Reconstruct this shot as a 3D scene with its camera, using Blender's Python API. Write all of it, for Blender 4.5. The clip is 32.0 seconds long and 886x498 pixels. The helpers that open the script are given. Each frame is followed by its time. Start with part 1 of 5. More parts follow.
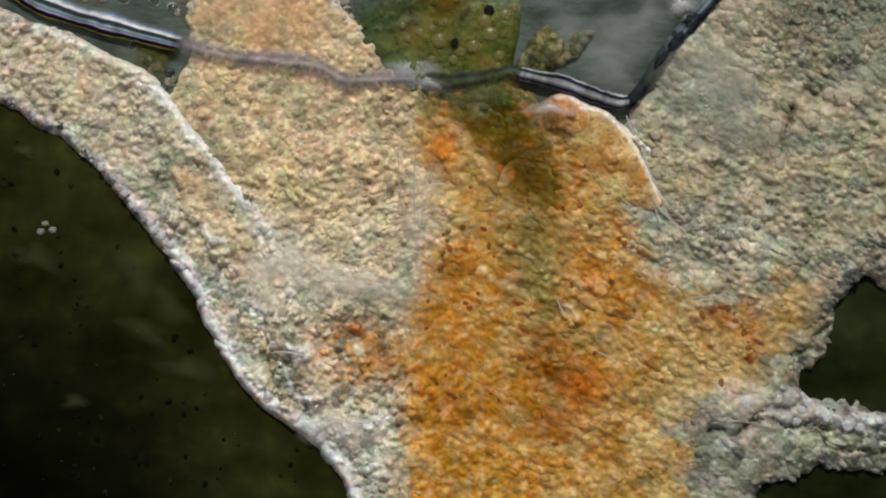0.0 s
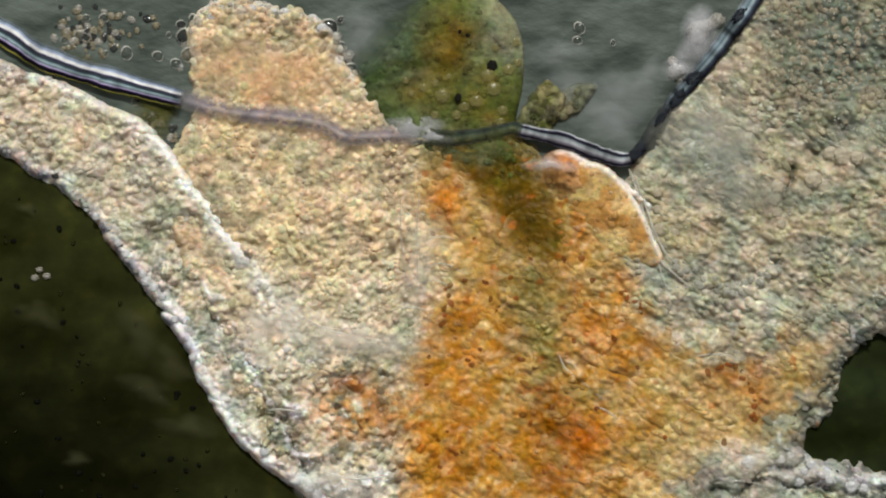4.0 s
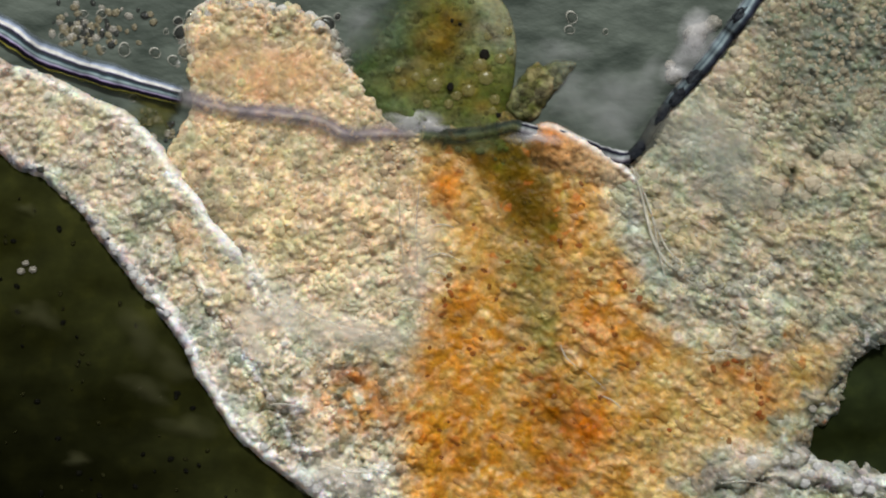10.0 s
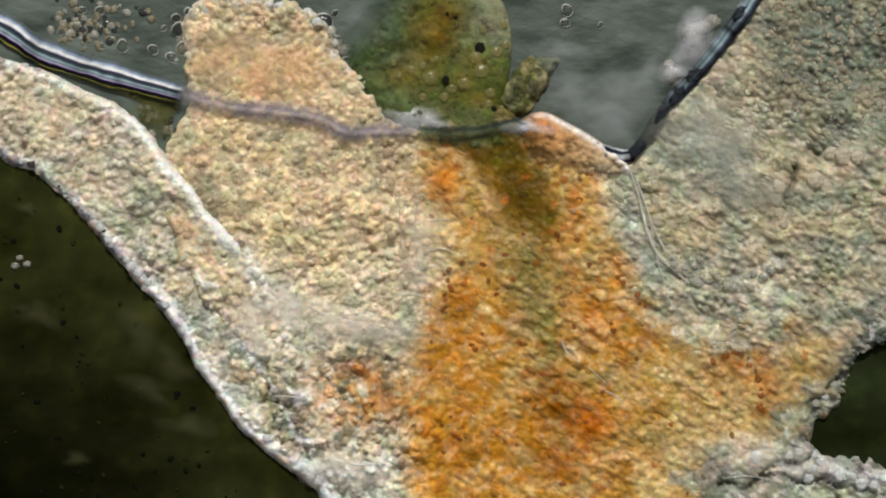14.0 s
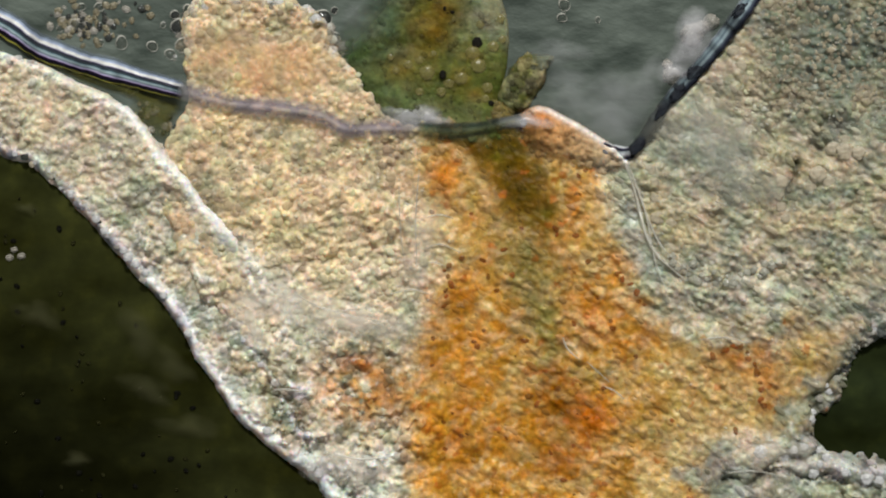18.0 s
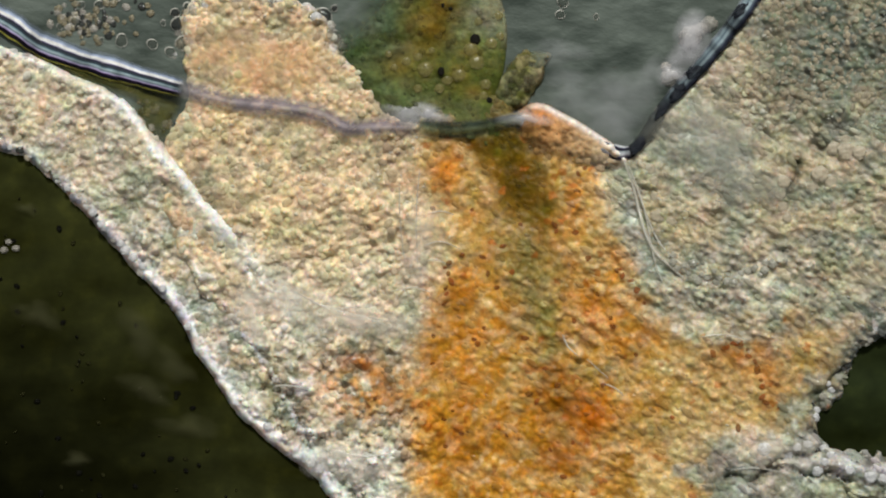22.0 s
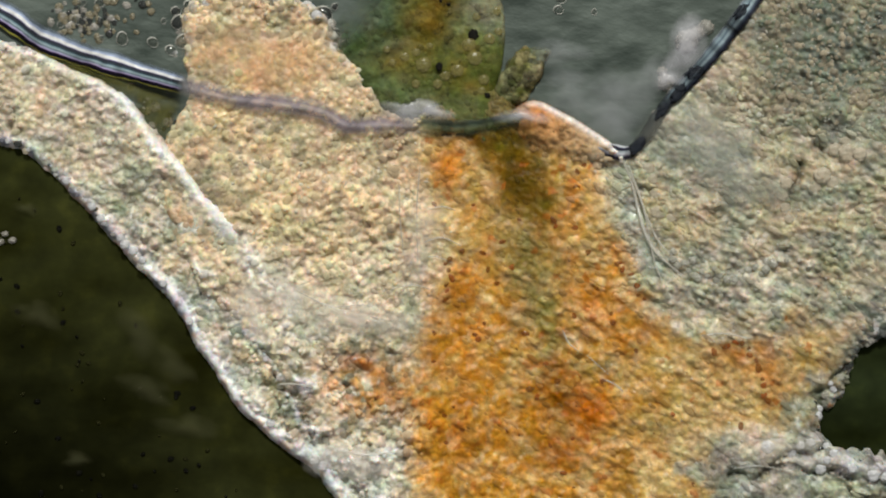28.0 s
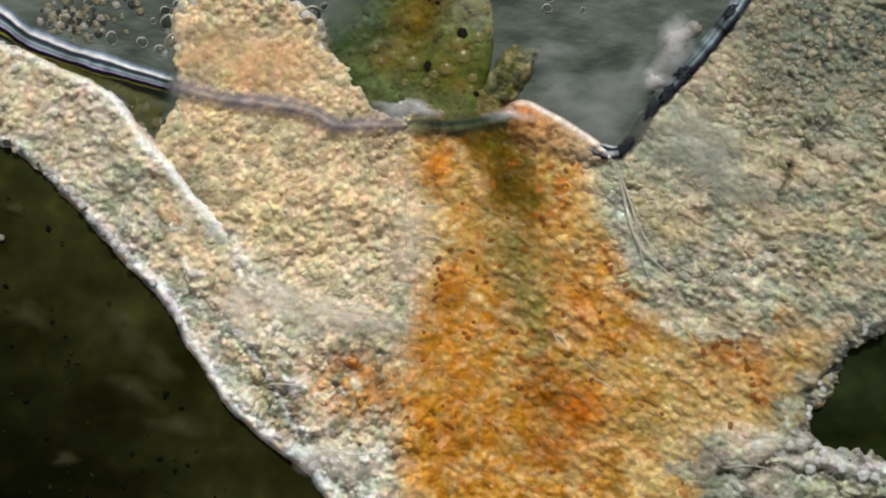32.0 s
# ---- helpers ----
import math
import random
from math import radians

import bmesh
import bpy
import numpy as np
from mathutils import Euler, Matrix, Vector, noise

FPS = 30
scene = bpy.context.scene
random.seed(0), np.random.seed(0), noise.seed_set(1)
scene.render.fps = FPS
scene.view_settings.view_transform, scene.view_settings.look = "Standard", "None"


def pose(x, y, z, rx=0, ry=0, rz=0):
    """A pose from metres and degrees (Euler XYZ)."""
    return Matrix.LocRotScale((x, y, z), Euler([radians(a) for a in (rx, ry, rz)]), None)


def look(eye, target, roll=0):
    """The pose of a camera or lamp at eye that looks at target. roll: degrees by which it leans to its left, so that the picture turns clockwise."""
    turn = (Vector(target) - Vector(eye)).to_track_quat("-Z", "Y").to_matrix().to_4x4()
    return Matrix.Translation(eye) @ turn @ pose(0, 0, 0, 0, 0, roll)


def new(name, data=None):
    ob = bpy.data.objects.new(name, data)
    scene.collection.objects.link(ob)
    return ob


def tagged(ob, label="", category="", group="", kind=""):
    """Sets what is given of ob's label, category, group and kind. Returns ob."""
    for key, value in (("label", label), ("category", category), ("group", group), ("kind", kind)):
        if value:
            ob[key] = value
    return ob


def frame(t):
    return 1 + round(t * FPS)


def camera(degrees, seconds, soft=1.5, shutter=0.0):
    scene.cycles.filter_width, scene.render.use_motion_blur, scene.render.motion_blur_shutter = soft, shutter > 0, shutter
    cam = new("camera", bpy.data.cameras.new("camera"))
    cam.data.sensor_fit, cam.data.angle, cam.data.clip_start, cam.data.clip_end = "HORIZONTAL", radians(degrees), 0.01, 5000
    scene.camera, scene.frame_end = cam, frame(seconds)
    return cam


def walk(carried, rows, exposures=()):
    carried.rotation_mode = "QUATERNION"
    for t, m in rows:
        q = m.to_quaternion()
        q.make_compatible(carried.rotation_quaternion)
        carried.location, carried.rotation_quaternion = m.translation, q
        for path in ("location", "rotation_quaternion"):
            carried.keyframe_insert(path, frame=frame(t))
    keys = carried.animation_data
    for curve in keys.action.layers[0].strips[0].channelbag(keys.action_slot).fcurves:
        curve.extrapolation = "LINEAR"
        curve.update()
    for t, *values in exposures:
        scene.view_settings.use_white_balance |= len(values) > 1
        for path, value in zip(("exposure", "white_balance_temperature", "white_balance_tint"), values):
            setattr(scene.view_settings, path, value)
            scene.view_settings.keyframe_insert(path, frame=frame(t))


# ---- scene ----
cam = camera(20, 32.0, soft=2.05)
EYE = 4.446                      # height of the lens over the slide
STAGE = [(0.0, -4, -101), (0.1, -4, -86), (0.2, -3, -72), (0.3, -2, -59), (0.4, -2, -45), (0.5, -1, -33), (0.6, 0, -20),
         (0.7, 0, -10), (0.8, 0, -3), (0.9, 0, -1), (1.0, 0, 0), (3.0, 0, 0), (20.0, 0, 0), (31.0, 0, 0), (31.8, 0, 0),
         (31.9, -9, 0), (32.0, -19.5, 0)]
walk(cam, [(t, pose(-dx / 1000, dy / 1000, EYE)) for t, dx, dy in STAGE], exposures=[(0.0, -0.34), (0.5, -0.25), (1.0, -0.16), (2.0, -0.12), (3.5, -0.08), (32.0, -0.08)])

# ---- light: one oblique illuminator and the dim surround of the bench ----
world = bpy.data.worlds.new("bench_light")
scene.world = world
world.use_nodes = True
world.node_tree.nodes["Background"].inputs["Color"].default_value = (1.0, 0.985, 0.93, 1)
world.node_tree.nodes["Background"].inputs["Strength"].default_value = 0.24
lamp = new("illuminator", bpy.data.lights.new("illuminator", "SUN"))
lamp.data.energy, lamp.data.angle, lamp.data.color = 3.75, radians(5), (0.98, 0.98, 0.91)
lamp.matrix_basis = look((0.1, 2.0, 2.15), (0, 0, 0))

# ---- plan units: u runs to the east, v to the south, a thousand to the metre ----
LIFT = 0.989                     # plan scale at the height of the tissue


def east(u):
    return (u - 784) / 1000 * LIFT


def north(v):
    return (441 - v) / 1000 * LIFT


# ---- materials ----
def nodes_of(name):
    m = bpy.data.materials.new(name)
    m.use_nodes = True
    nt = m.node_tree
    return m, nt, nt.nodes["Principled BSDF"]


def noise_node(nt, scale, detail=4, coord="Object", stretch=None):
    tc = nt.nodes.new("ShaderNodeTexCoord")
    n = nt.nodes.new("ShaderNodeTexNoise")
    n.inputs["Scale"].default_value, n.inputs["Detail"].default_value = scale, detail
    if stretch:
        mp = nt.nodes.new("ShaderNodeMapping")
        mp.inputs["Scale"].default_value = stretch[:3]
        mp.inputs["Rotation"].default_value = (0, 0, stretch[3])
        nt.links.new(tc.outputs[coord], mp.inputs["Vector"])
        nt.links.new(mp.outputs["Vector"], n.inputs["Vector"])
    else:
        nt.links.new(tc.outputs[coord], n.inputs["Vector"])
    return n.outputs["Fac"]


def ramp(nt, fac, stops):
    r = nt.nodes.new("ShaderNodeValToRGB")
    while len(r.color_ramp.elements) < len(stops):
        r.color_ramp.elements.new(0.5)
    for e, (p, c) in zip(r.color_ramp.elements, stops):
        e.position, e.color = p, (*c, 1)
    nt.links.new(fac, r.inputs["Fac"])
    return r.outputs["Color"]


def times_colour(nt, a, b):
    m = nt.nodes.new("ShaderNodeMix")
    m.data_type, m.blend_type = "RGBA", "MULTIPLY"
    m.inputs["Factor"].default_value = 1
    nt.links.new(a, m.inputs["A"])
    nt.links.new(b, m.inputs["B"])
    return m.outputs["Result"]


def bumped(nt, bsdf, fac, strength, distance):
    b = nt.nodes.new("ShaderNodeBump")
    b.inputs["Strength"].default_value, b.inputs["Distance"].default_value = strength, distance
    nt.links.new(fac, b.inputs["Height"])
    nt.links.new(b.outputs["Normal"], bsdf.inputs["Normal"])


def tissue_material(name, attribute, rough=0.38, coat=0.2, alpha=1.0, scatter=0.38, spec=0.4, fading=False):
    """Wet tissue: the pigment comes with the mesh (attribute) or with the single granule (its own colour)."""
    m, nt, p = nodes_of(name)
    if attribute:
        a = nt.nodes.new("ShaderNodeAttribute")
        a.attribute_name = "pigment"
        colour = a.outputs["Color"]
    else:
        a = nt.nodes.new("ShaderNodeObjectInfo")
        colour = a.outputs["Color"]
    fine = ramp(nt, noise_node(nt, 120, 3), [(0.3, (0.74, 0.74, 0.76)), (0.7, (1.15, 1.13, 1.1))])
    nt.links.new(times_colour(nt, colour, fine), p.inputs["Base Color"])
    p.inputs["Roughness"].default_value = rough
    p.inputs["Specular IOR Level"].default_value = spec
    if fading:
        nt.links.new(a.outputs["Alpha"], p.inputs["Alpha"])
    p.inputs["Coat Weight"].default_value = coat
    if attribute:                # clear pale tissue is glossier than the dull pigmented column
        sep = nt.nodes.new("ShaderNodeSeparateColor")
        nt.links.new(colour, sep.inputs["Color"])
        for socket, low, high in (("Specular IOR Level", 0.10, spec), ("Coat Weight", 0.0, coat)):
            rng_node = nt.nodes.new("ShaderNodeMapRange")
            rng_node.inputs["From Max"].default_value = 0.3
            rng_node.inputs["To Min"].default_value, rng_node.inputs["To Max"].default_value = low, high
            nt.links.new(sep.outputs["Blue"], rng_node.inputs["Value"])
            nt.links.new(rng_node.outputs["Result"], p.inputs[socket])
    p.inputs["Alpha"].default_value = alpha
    p.inputs["Coat Roughness"].default_value = 0.16
    p.inputs["Subsurface Weight"].default_value = scatter
    p.inputs["Subsurface Radius"].default_value = (1.0, 0.62, 0.35)
    p.inputs["Subsurface Scale"].default_value = 0.006
    bumped(nt, p, noise_node(nt, 150, 3), 0.5, 0.005)
    return m


def plain_material(name, dark, light, rough=0.4, scale=30, bump=0.3, alpha=1.0, spec=0.5, stretch=None, trans=0.0):
    m, nt, p = nodes_of(name)
    col = ramp(nt, noise_node(nt, scale, 5, stretch=stretch), [(0.32, dark), (0.68, light)])
    nt.links.new(col, p.inputs["Base Color"])
    p.inputs["Roughness"].default_value = rough
    p.inputs["Specular IOR Level"].default_value = spec
    p.inputs["Alpha"].default_value = alpha
    p.inputs["Transmission Weight"].default_value = trans
    bumped(nt, p, noise_node(nt, scale * 3, 3, stretch=stretch), bump, 0.004)
    return m


BED = tissue_material("wet_tissue", True, 0.42, 0.10, scatter=0.5)
GRAIN = tissue_material("wet_granule", False, 0.28, 0.25, 0.66, 0.0)
SOFT_BED = tissue_material("soft_tissue", True, 0.6, 0.0, 1.0, 0.3, 0.2, True)
SOFT_GRAIN = tissue_material("soft_granule", False, 0.5, 0.05, 0.6, 0.0, 0.25)


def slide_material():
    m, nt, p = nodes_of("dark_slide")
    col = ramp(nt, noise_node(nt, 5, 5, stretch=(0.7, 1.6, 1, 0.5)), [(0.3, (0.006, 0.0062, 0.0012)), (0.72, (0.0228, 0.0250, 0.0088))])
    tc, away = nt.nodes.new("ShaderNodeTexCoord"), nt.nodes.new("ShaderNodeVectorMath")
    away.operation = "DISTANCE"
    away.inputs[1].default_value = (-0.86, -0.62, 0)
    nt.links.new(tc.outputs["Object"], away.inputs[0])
    # Corner vignette and brighter zone near the fold, painted by distance from one corner.
    vignette = ramp(nt, away.outputs["Value"], [(0.15, (0.14, 0.14, 0.14)), (0.32, (0.42, 0.42, 0.42)), (0.45, (0.8, 0.8, 0.78)), (0.58, (1.6, 1.6, 1.48)), (0.72, (1.75, 1.75, 1.6)), (1.0, (1.1, 1.35, 1.55))])
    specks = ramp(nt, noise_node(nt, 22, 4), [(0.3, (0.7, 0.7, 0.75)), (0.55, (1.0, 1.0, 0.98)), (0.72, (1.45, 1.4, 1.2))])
    nt.links.new(times_colour(nt, times_colour(nt, col, specks), vignette), p.inputs["Base Color"])
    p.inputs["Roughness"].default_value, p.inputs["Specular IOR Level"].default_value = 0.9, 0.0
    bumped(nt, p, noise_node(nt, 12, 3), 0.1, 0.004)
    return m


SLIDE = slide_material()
BENCH = plain_material("dark_bench", (0.012, 0.012, 0.01), (0.02, 0.02, 0.017), 0.8, 3, spec=0.1)
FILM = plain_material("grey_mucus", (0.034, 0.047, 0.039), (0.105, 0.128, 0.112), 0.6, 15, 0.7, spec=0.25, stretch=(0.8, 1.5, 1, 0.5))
FIBRE = plain_material("pale_fibre", (0.55, 0.52, 0.45), (0.8, 0.78, 0.72), 0.2, 60, 0.2, alpha=0.4, spec=0.8)
CRUMB = plain_material("tan_crumb", (0.10, 0.09, 0.05), (0.42, 0.36, 0.24), 0.3, 90, 0.6, spec=0.7, alpha=0.75)
CELL = plain_material("cream_cell", (0.44, 0.38, 0.28), (0.70, 0.62, 0.48), 0.35, 60, 0.4, spec=0.4, alpha=0.5)
CHAIN = plain_material("chain_bead", (0.34, 0.34, 0.28), (0.60, 0.58, 0.50), 0.15, 60, 0.2, spec=0.9, alpha=0.6)
WHITE_BEAD = plain_material("white_bead", (0.50, 0.50, 0.52), (0.86, 0.86, 0.88), 0.25, 90, 0.5, spec=0.7, alpha=0.6)
HEAD_CELL = plain_material("tan_cell", (0.17, 0.15, 0.045), (0.33, 0.28, 0.11), 0.3, 60, 0.2, alpha=0.5, spec=0.5)
KNOT = plain_material("dark_knot", (0.006, 0.008, 0.014), (0.03, 0.036, 0.05), 0.5, 60, 0.6, alpha=0.6, spec=0.2)
SPOT = plain_material("black_spot", (0.004, 0.004, 0.003), (0.012, 0.010, 0.006), 0.7, 60, spec=0.1)
DARK_DUST = plain_material("dark_dust", (0.002, 0.002, 0.001), (0.006, 0.006, 0.003), 0.7, 80, alpha=0.6, spec=0.1)
DUST = plain_material("pale_dust", (0.012, 0.012, 0.004), (0.036, 0.036, 0.012), 0.85, 80, alpha=0.7, spec=0.05)
GLASSY = plain_material("oil_drop", (0.03, 0.04, 0.034), (0.16, 0.18, 0.15), 0.1, 60, 0.3, spec=0.9, alpha=0.42)
DARK_OIL = plain_material("dark_oil", (0.01, 0.012, 0.012), (0.05, 0.055, 0.05), 0.12, 40, 0.05, spec=0.9, alpha=0.85)
DROP_GLINT = plain_material("drop_glint", (0.34, 0.34, 0.30), (0.80, 0.78, 0.72), 0.25, 90, 0.3, spec=0.8, alpha=0.5)
MILKY = plain_material("milky_drop", (0.38, 0.35, 0.30), (0.66, 0.62, 0.58), 0.3, 40, 0.1, spec=0.5, alpha=0.42)


# ---- mesh helpers ----
def thing(name, u, v, label, category, group="", kind=""):
    ob = new(name)
    ob.empty_display_size = 0.05
    ob.location = (east(u), north(v), 0)
    return tagged(ob, label, category, group, kind)


def part(name, bm, material, parent, label=""):
    me = bpy.data.meshes.new(name)
    bm.to_mesh(me)
    bm.free()
    me.materials.append(material)
    me.shade_smooth()
    ob = new(name, me)
    ob.parent = parent
    return tagged(ob, label)


def mesh_from(name, verts, faces, material, colours=None):
    me = bpy.data.meshes.new(name)
    me.from_pydata(verts, [], faces)
    if colours is not None:
        att = me.color_attributes.new("pigment", "FLOAT_COLOR", "POINT")
        att.data.foreach_set("color", np.column_stack([colours, np.ones(len(colours))]).astype(np.float32).ravel())
    me.materials.append(material)
    me.shade_smooth()
    return me


def smooth_line(points, steps=6, closed=False):
    """Catmull-Rom through plan points."""
    p = np.array(points, float)
    n = len(p)
    out = []
    for i in range(n if closed else n - 1):
        a, b, c, d = (p[(i + k) % n] if closed else p[min(max(i + k, 0), n - 1)] for k in (-1, 0, 1, 2))
        for s in range(steps):
            t = s / steps
            out.append(0.5 * (2 * b + (c - a) * t + (2 * a - 5 * b + 4 * c - d) * t * t + (3 * b - 3 * c + d - a) * t ** 3))
    if not closed:
        out.append(p[-1])
    return np.array(out)


def lattice_noise(u, v, size, seed):
    """Smooth value noise in 0..1 with cells of that size."""
    table = np.random.default_rng(seed).random((64, 64))
    a, b = u / size + 1000, v / size + 1000
    i, j = np.floor(a).astype(int), np.floor(b).astype(int)
    f, g = a - i, b - j
    f, g = f * f * (3 - 2 * f), g * g * (3 - 2 * g)
    i0, i1, j0, j1 = i % 64, (i + 1) % 64, j % 64, (j + 1) % 64
    return (table[i0, j0] * (1 - f) + table[i1, j0] * f) * (1 - g) + (table[i0, j1] * (1 - f) + table[i1, j1] * f) * g


def cells(u, v, size, seed):
    """Jittered cells: the way to the nearest centre and a random number of its own."""
    r = np.random.default_rng(seed)
    ju, jv, own = r.random((64, 64)), r.random((64, 64)), r.random((64, 64))
    a, b = u / size + 640, v / size + 640
    i, j = np.floor(a).astype(int), np.floor(b).astype(int)
    best, idn = np.full(u.shape, 9.0), np.zeros(u.shape)
    for di in (-1, 0, 1):
        for dj in (-1, 0, 1):
            k, l = (i + di) % 64, (j + dj) % 64
            d = np.hypot(i + di + ju[k, l] - a, j + dj + jv[k, l] - b)
            near = d < best
            best, idn = np.where(near, d, best), np.where(near, own[k, l], idn)
    return best * size, idn


def inside(u, v, outline):
    """Signed way to an outline, positive within."""
    p = smooth_line(outline, 5, True)
    q = np.roll(p, -1, 0)
    best, odd = np.full(u.shape, 1e9), np.zeros(u.shape, bool)
    for (ax, ay), (bx, by) in zip(p, q):
        ex, ey = bx - ax, by - ay
        s = np.clip(((u - ax) * ex + (v - ay) * ey) / (ex * ex + ey * ey + 1e-9), 0, 1)
        best = np.minimum(best, np.hypot(u - ax - s * ex, v - ay - s * ey))
        if ey != 0:
            odd ^= ((ay > v) != (by > v)) & (u < ex * (v - ay) / ey + ax)
    return np.where(odd, best, -best)


# ---- the drift of the tissue, in plan units, at DRIFT_TIMES, against the plan ----
DRIFT_TIMES = (1, 3.5, 6, 11, 16.5, 25.5, 31)
DRIFTS = {"fold": [], "tissue": [], "head": []}


def drift(which, at, *ways):
    DRIFTS[which].append((at, ways))


drift("fold", (69, 237), (72, 54), (63, 41), (52, 34), (28, 24), (6, 9), (-11, -17), (-9, -23))
drift("fold", (159, 205), (74, 64), (66, 52), (55, 46), (29, 31), (6, 9), (-11, -18), (-9, -24))
drift("fold", (126, 343), (58, 58), (47, 46), (38, 40), (18, 28), (5, 9), (-8, -17), (-6, -23))
drift("fold", (233, 469), (49, 55), (35, 47), (20, 43), (8, 31), (3, 9), (-5, -15), (-2, -22))
drift("fold", (244, 421), (57, 58), (41, 49), (29, 44), (14, 32), (5, 11), (-5, -15), (-3, -21))
drift("fold", (346, 611), (23, 47), (8, 46), (0, 44), (0, 32), (2, 9), (2, -15), (5, -20))
drift("fold", (440, 470), (26, 26), (24, 24), (16, 22), (8, 15), (2, 4), (0, -5), (2, -8))
drift("fold", (539, 695), (-2, 41), (-9, 40), (-11, 38), (-6, 26), (0, 6), (6, -8), (11, -8))
drift("tissue", (570, 28), (9, 20), (11, 18), (9, 15), (5, 11), (0, 3), (0, -5), (2, -6))
drift("tissue", (400, 100), (9, 20), (11, 18), (9, 15), (5, 11), (0, 3), (0, -5), (2, -6))
drift("tissue", (674, 173), (6, 17), (8, 17), (8, 15), (3, 9), (2, 3), (0, -5), (0, -9))
drift("tissue", (655, 387), (3, 17), (2, 17), (2, 15), (0, 9), (0, 2), (0, -6), (-2, -9))
drift("tissue", (784, 294), (-7, 63), (-3, 52), (5, 40), (1, 18), (-2, 6), (5, -11), (9, -18))
drift("tissue", (930, 380), (20, 70), (18, 60), (16, 45), (8, 22), (2, 6), (-2, -9), (-4, -16))
drift("tissue", (1106, 487), (9, 42), (9, 38), (8, 26), (4, 12), (1, 3), (1, -13), (0, -20))
drift("tissue", (634, 640), (-9, 41), (-15, 38), (-15, 34), (-11, 18), (-2, 3), (0, 0), (2, 0))
drift("tissue", (1067, 749), (-12, 44), (-14, 41), (-11, 34), (-5, 15), (0, 5), (-2, -8), (-2, -14))
drift("tissue", (900, 645), (-12, 34), (-12, 34), (-12, 26), (-8, 11), (-2, 3), (0, -8), (3, -15))
drift("tissue", (539, 695), (-2, 41), (-9, 40), (-11, 38), (-6, 26), (0, 6), (6, -8), (11, -8))
drift("tissue", (1430, 322), (-8, 6), (-9, 8), (-11, 15), (-9, 17), (-2, 3), (6, 0), (8, 5))
drift("tissue", (1341, 630), (-18, 36), (-12, 36), (0, 40), (3, 25), (1, 6), (2, -4), (3, -6))
drift("tissue", (1478, 781), (-32, 5), (-32, 11), (-28, 18), (-18, 15), (-8, 3), (8, -5), (12, -6))
drift("tissue", (1367, 807), (-24, 15), (-24, 18), (-20, 24), (-15, 18), (-5, 5), (8, -6), (12, -8))
drift("tissue", (1302, 138), (23, -6), (15, -5), (9, 0), (5, 0), (2, -2), (-6, 8), (-12, 12))
drift("tissue", (1516, 54), (32, -2), (20, 2), (12, 5), (8, 3), (3, -2), (-8, 3), (-15, 6))
drift("tissue", (1182, 116), (22, -18), (12, -9), (8, -2), (5, 0), (2, -2), (-5, 8), (-11, 14))
drift("tissue", (1181, 507), (2, -2), (4, 0), (9, 9), (6, 5), (0, 0), (0, -3), (0, -6))
drift("fold", (106, 331), (61, 56), (50, 44), (39, 37), (20, 26), (4, 9), (-8, -16), (-6, -23))
drift("fold", (165, 404), (56, 60), (43, 48), (31, 40), (14, 29), (5, 9), (-6, -15), (-4, -21))
drift("fold", (31, 265), (69, 49), (59, 37), (49, 31), (26, 23), (6, 9), (-10, -15), (-10, -22))
drift("fold", (315, 560), (33, 54), (16, 48), (8, 46), (3, 33), (0, 10), (0, -15), (3, -19))
drift("fold", (395, 720), (14, 47), (0, 43), (-5, 44), (-1, 30), (3, 7), (2, -13), (3, -17))
drift("fold", (490, 691), (2, 36), (-6, 36), (-11, 36), (-6, 24), (2, 6), (8, -7), (11, -8))
drift("fold", (234, 234), (63, 69), (57, 58), (48, 52), (25, 36), (6, 11), (-9, -17), (-7, -23))
drift("fold", (430, 425), (37, 49), (34, 49), (23, 47), (13, 32), (3, 7), (-4, -13), (-1, -15))
drift("tissue", (490, 691), (2, 36), (-6, 36), (-11, 36), (-6, 24), (2, 6), (8, -7), (11, -8))
drift("tissue", (1560, 640), (-65, 9), (-47, 9), (-29, 20), (-12, 20), (-1, 3), (2, 0), (3, 3))
drift("tissue", (1480, 90), (27, -3), (17, 2), (10, 5), (6, 5), (3, 0), (-6, 5), (-14, 6))
drift("tissue", (452, 500), (24, 34), (20, 33), (14, 30), (8, 20), (2, 5), (-1, -8), (1, -10))
drift("head", (844, 72), (26, 47), (28, 44), (23, 37), (12, 20), (2, 5), (-5, -8), (-6, -15))


def ways_at(which, u, v):
    """Rows (t, du, dv) of the drift at a place of the plan."""
    total, acc = 0.0, np.zeros((len(DRIFT_TIMES), 2))
    for (a, b), ways in DRIFTS[which]:
        w = 1 / ((u - a) ** 2 + (v - b) ** 2 + 900) ** 1.5
        total, acc = total + w, acc + w * np.array(ways, float)
    acc = acc / total
    rows = [(t, *w) for t, w in zip(DRIFT_TIMES, acc)]
    return [(0.0, *acc[0])] + rows[:5] + [(19.0, 0.0, 0.0)] + rows[5:] + [(32.0, *acc[-1])]


CARRIED = []                     # (object, base place, rows of du, dv, turn)


def carry(ob, rows):
    CARRIED.append((ob, ob.location.copy(), ob.rotation_euler.z, rows))


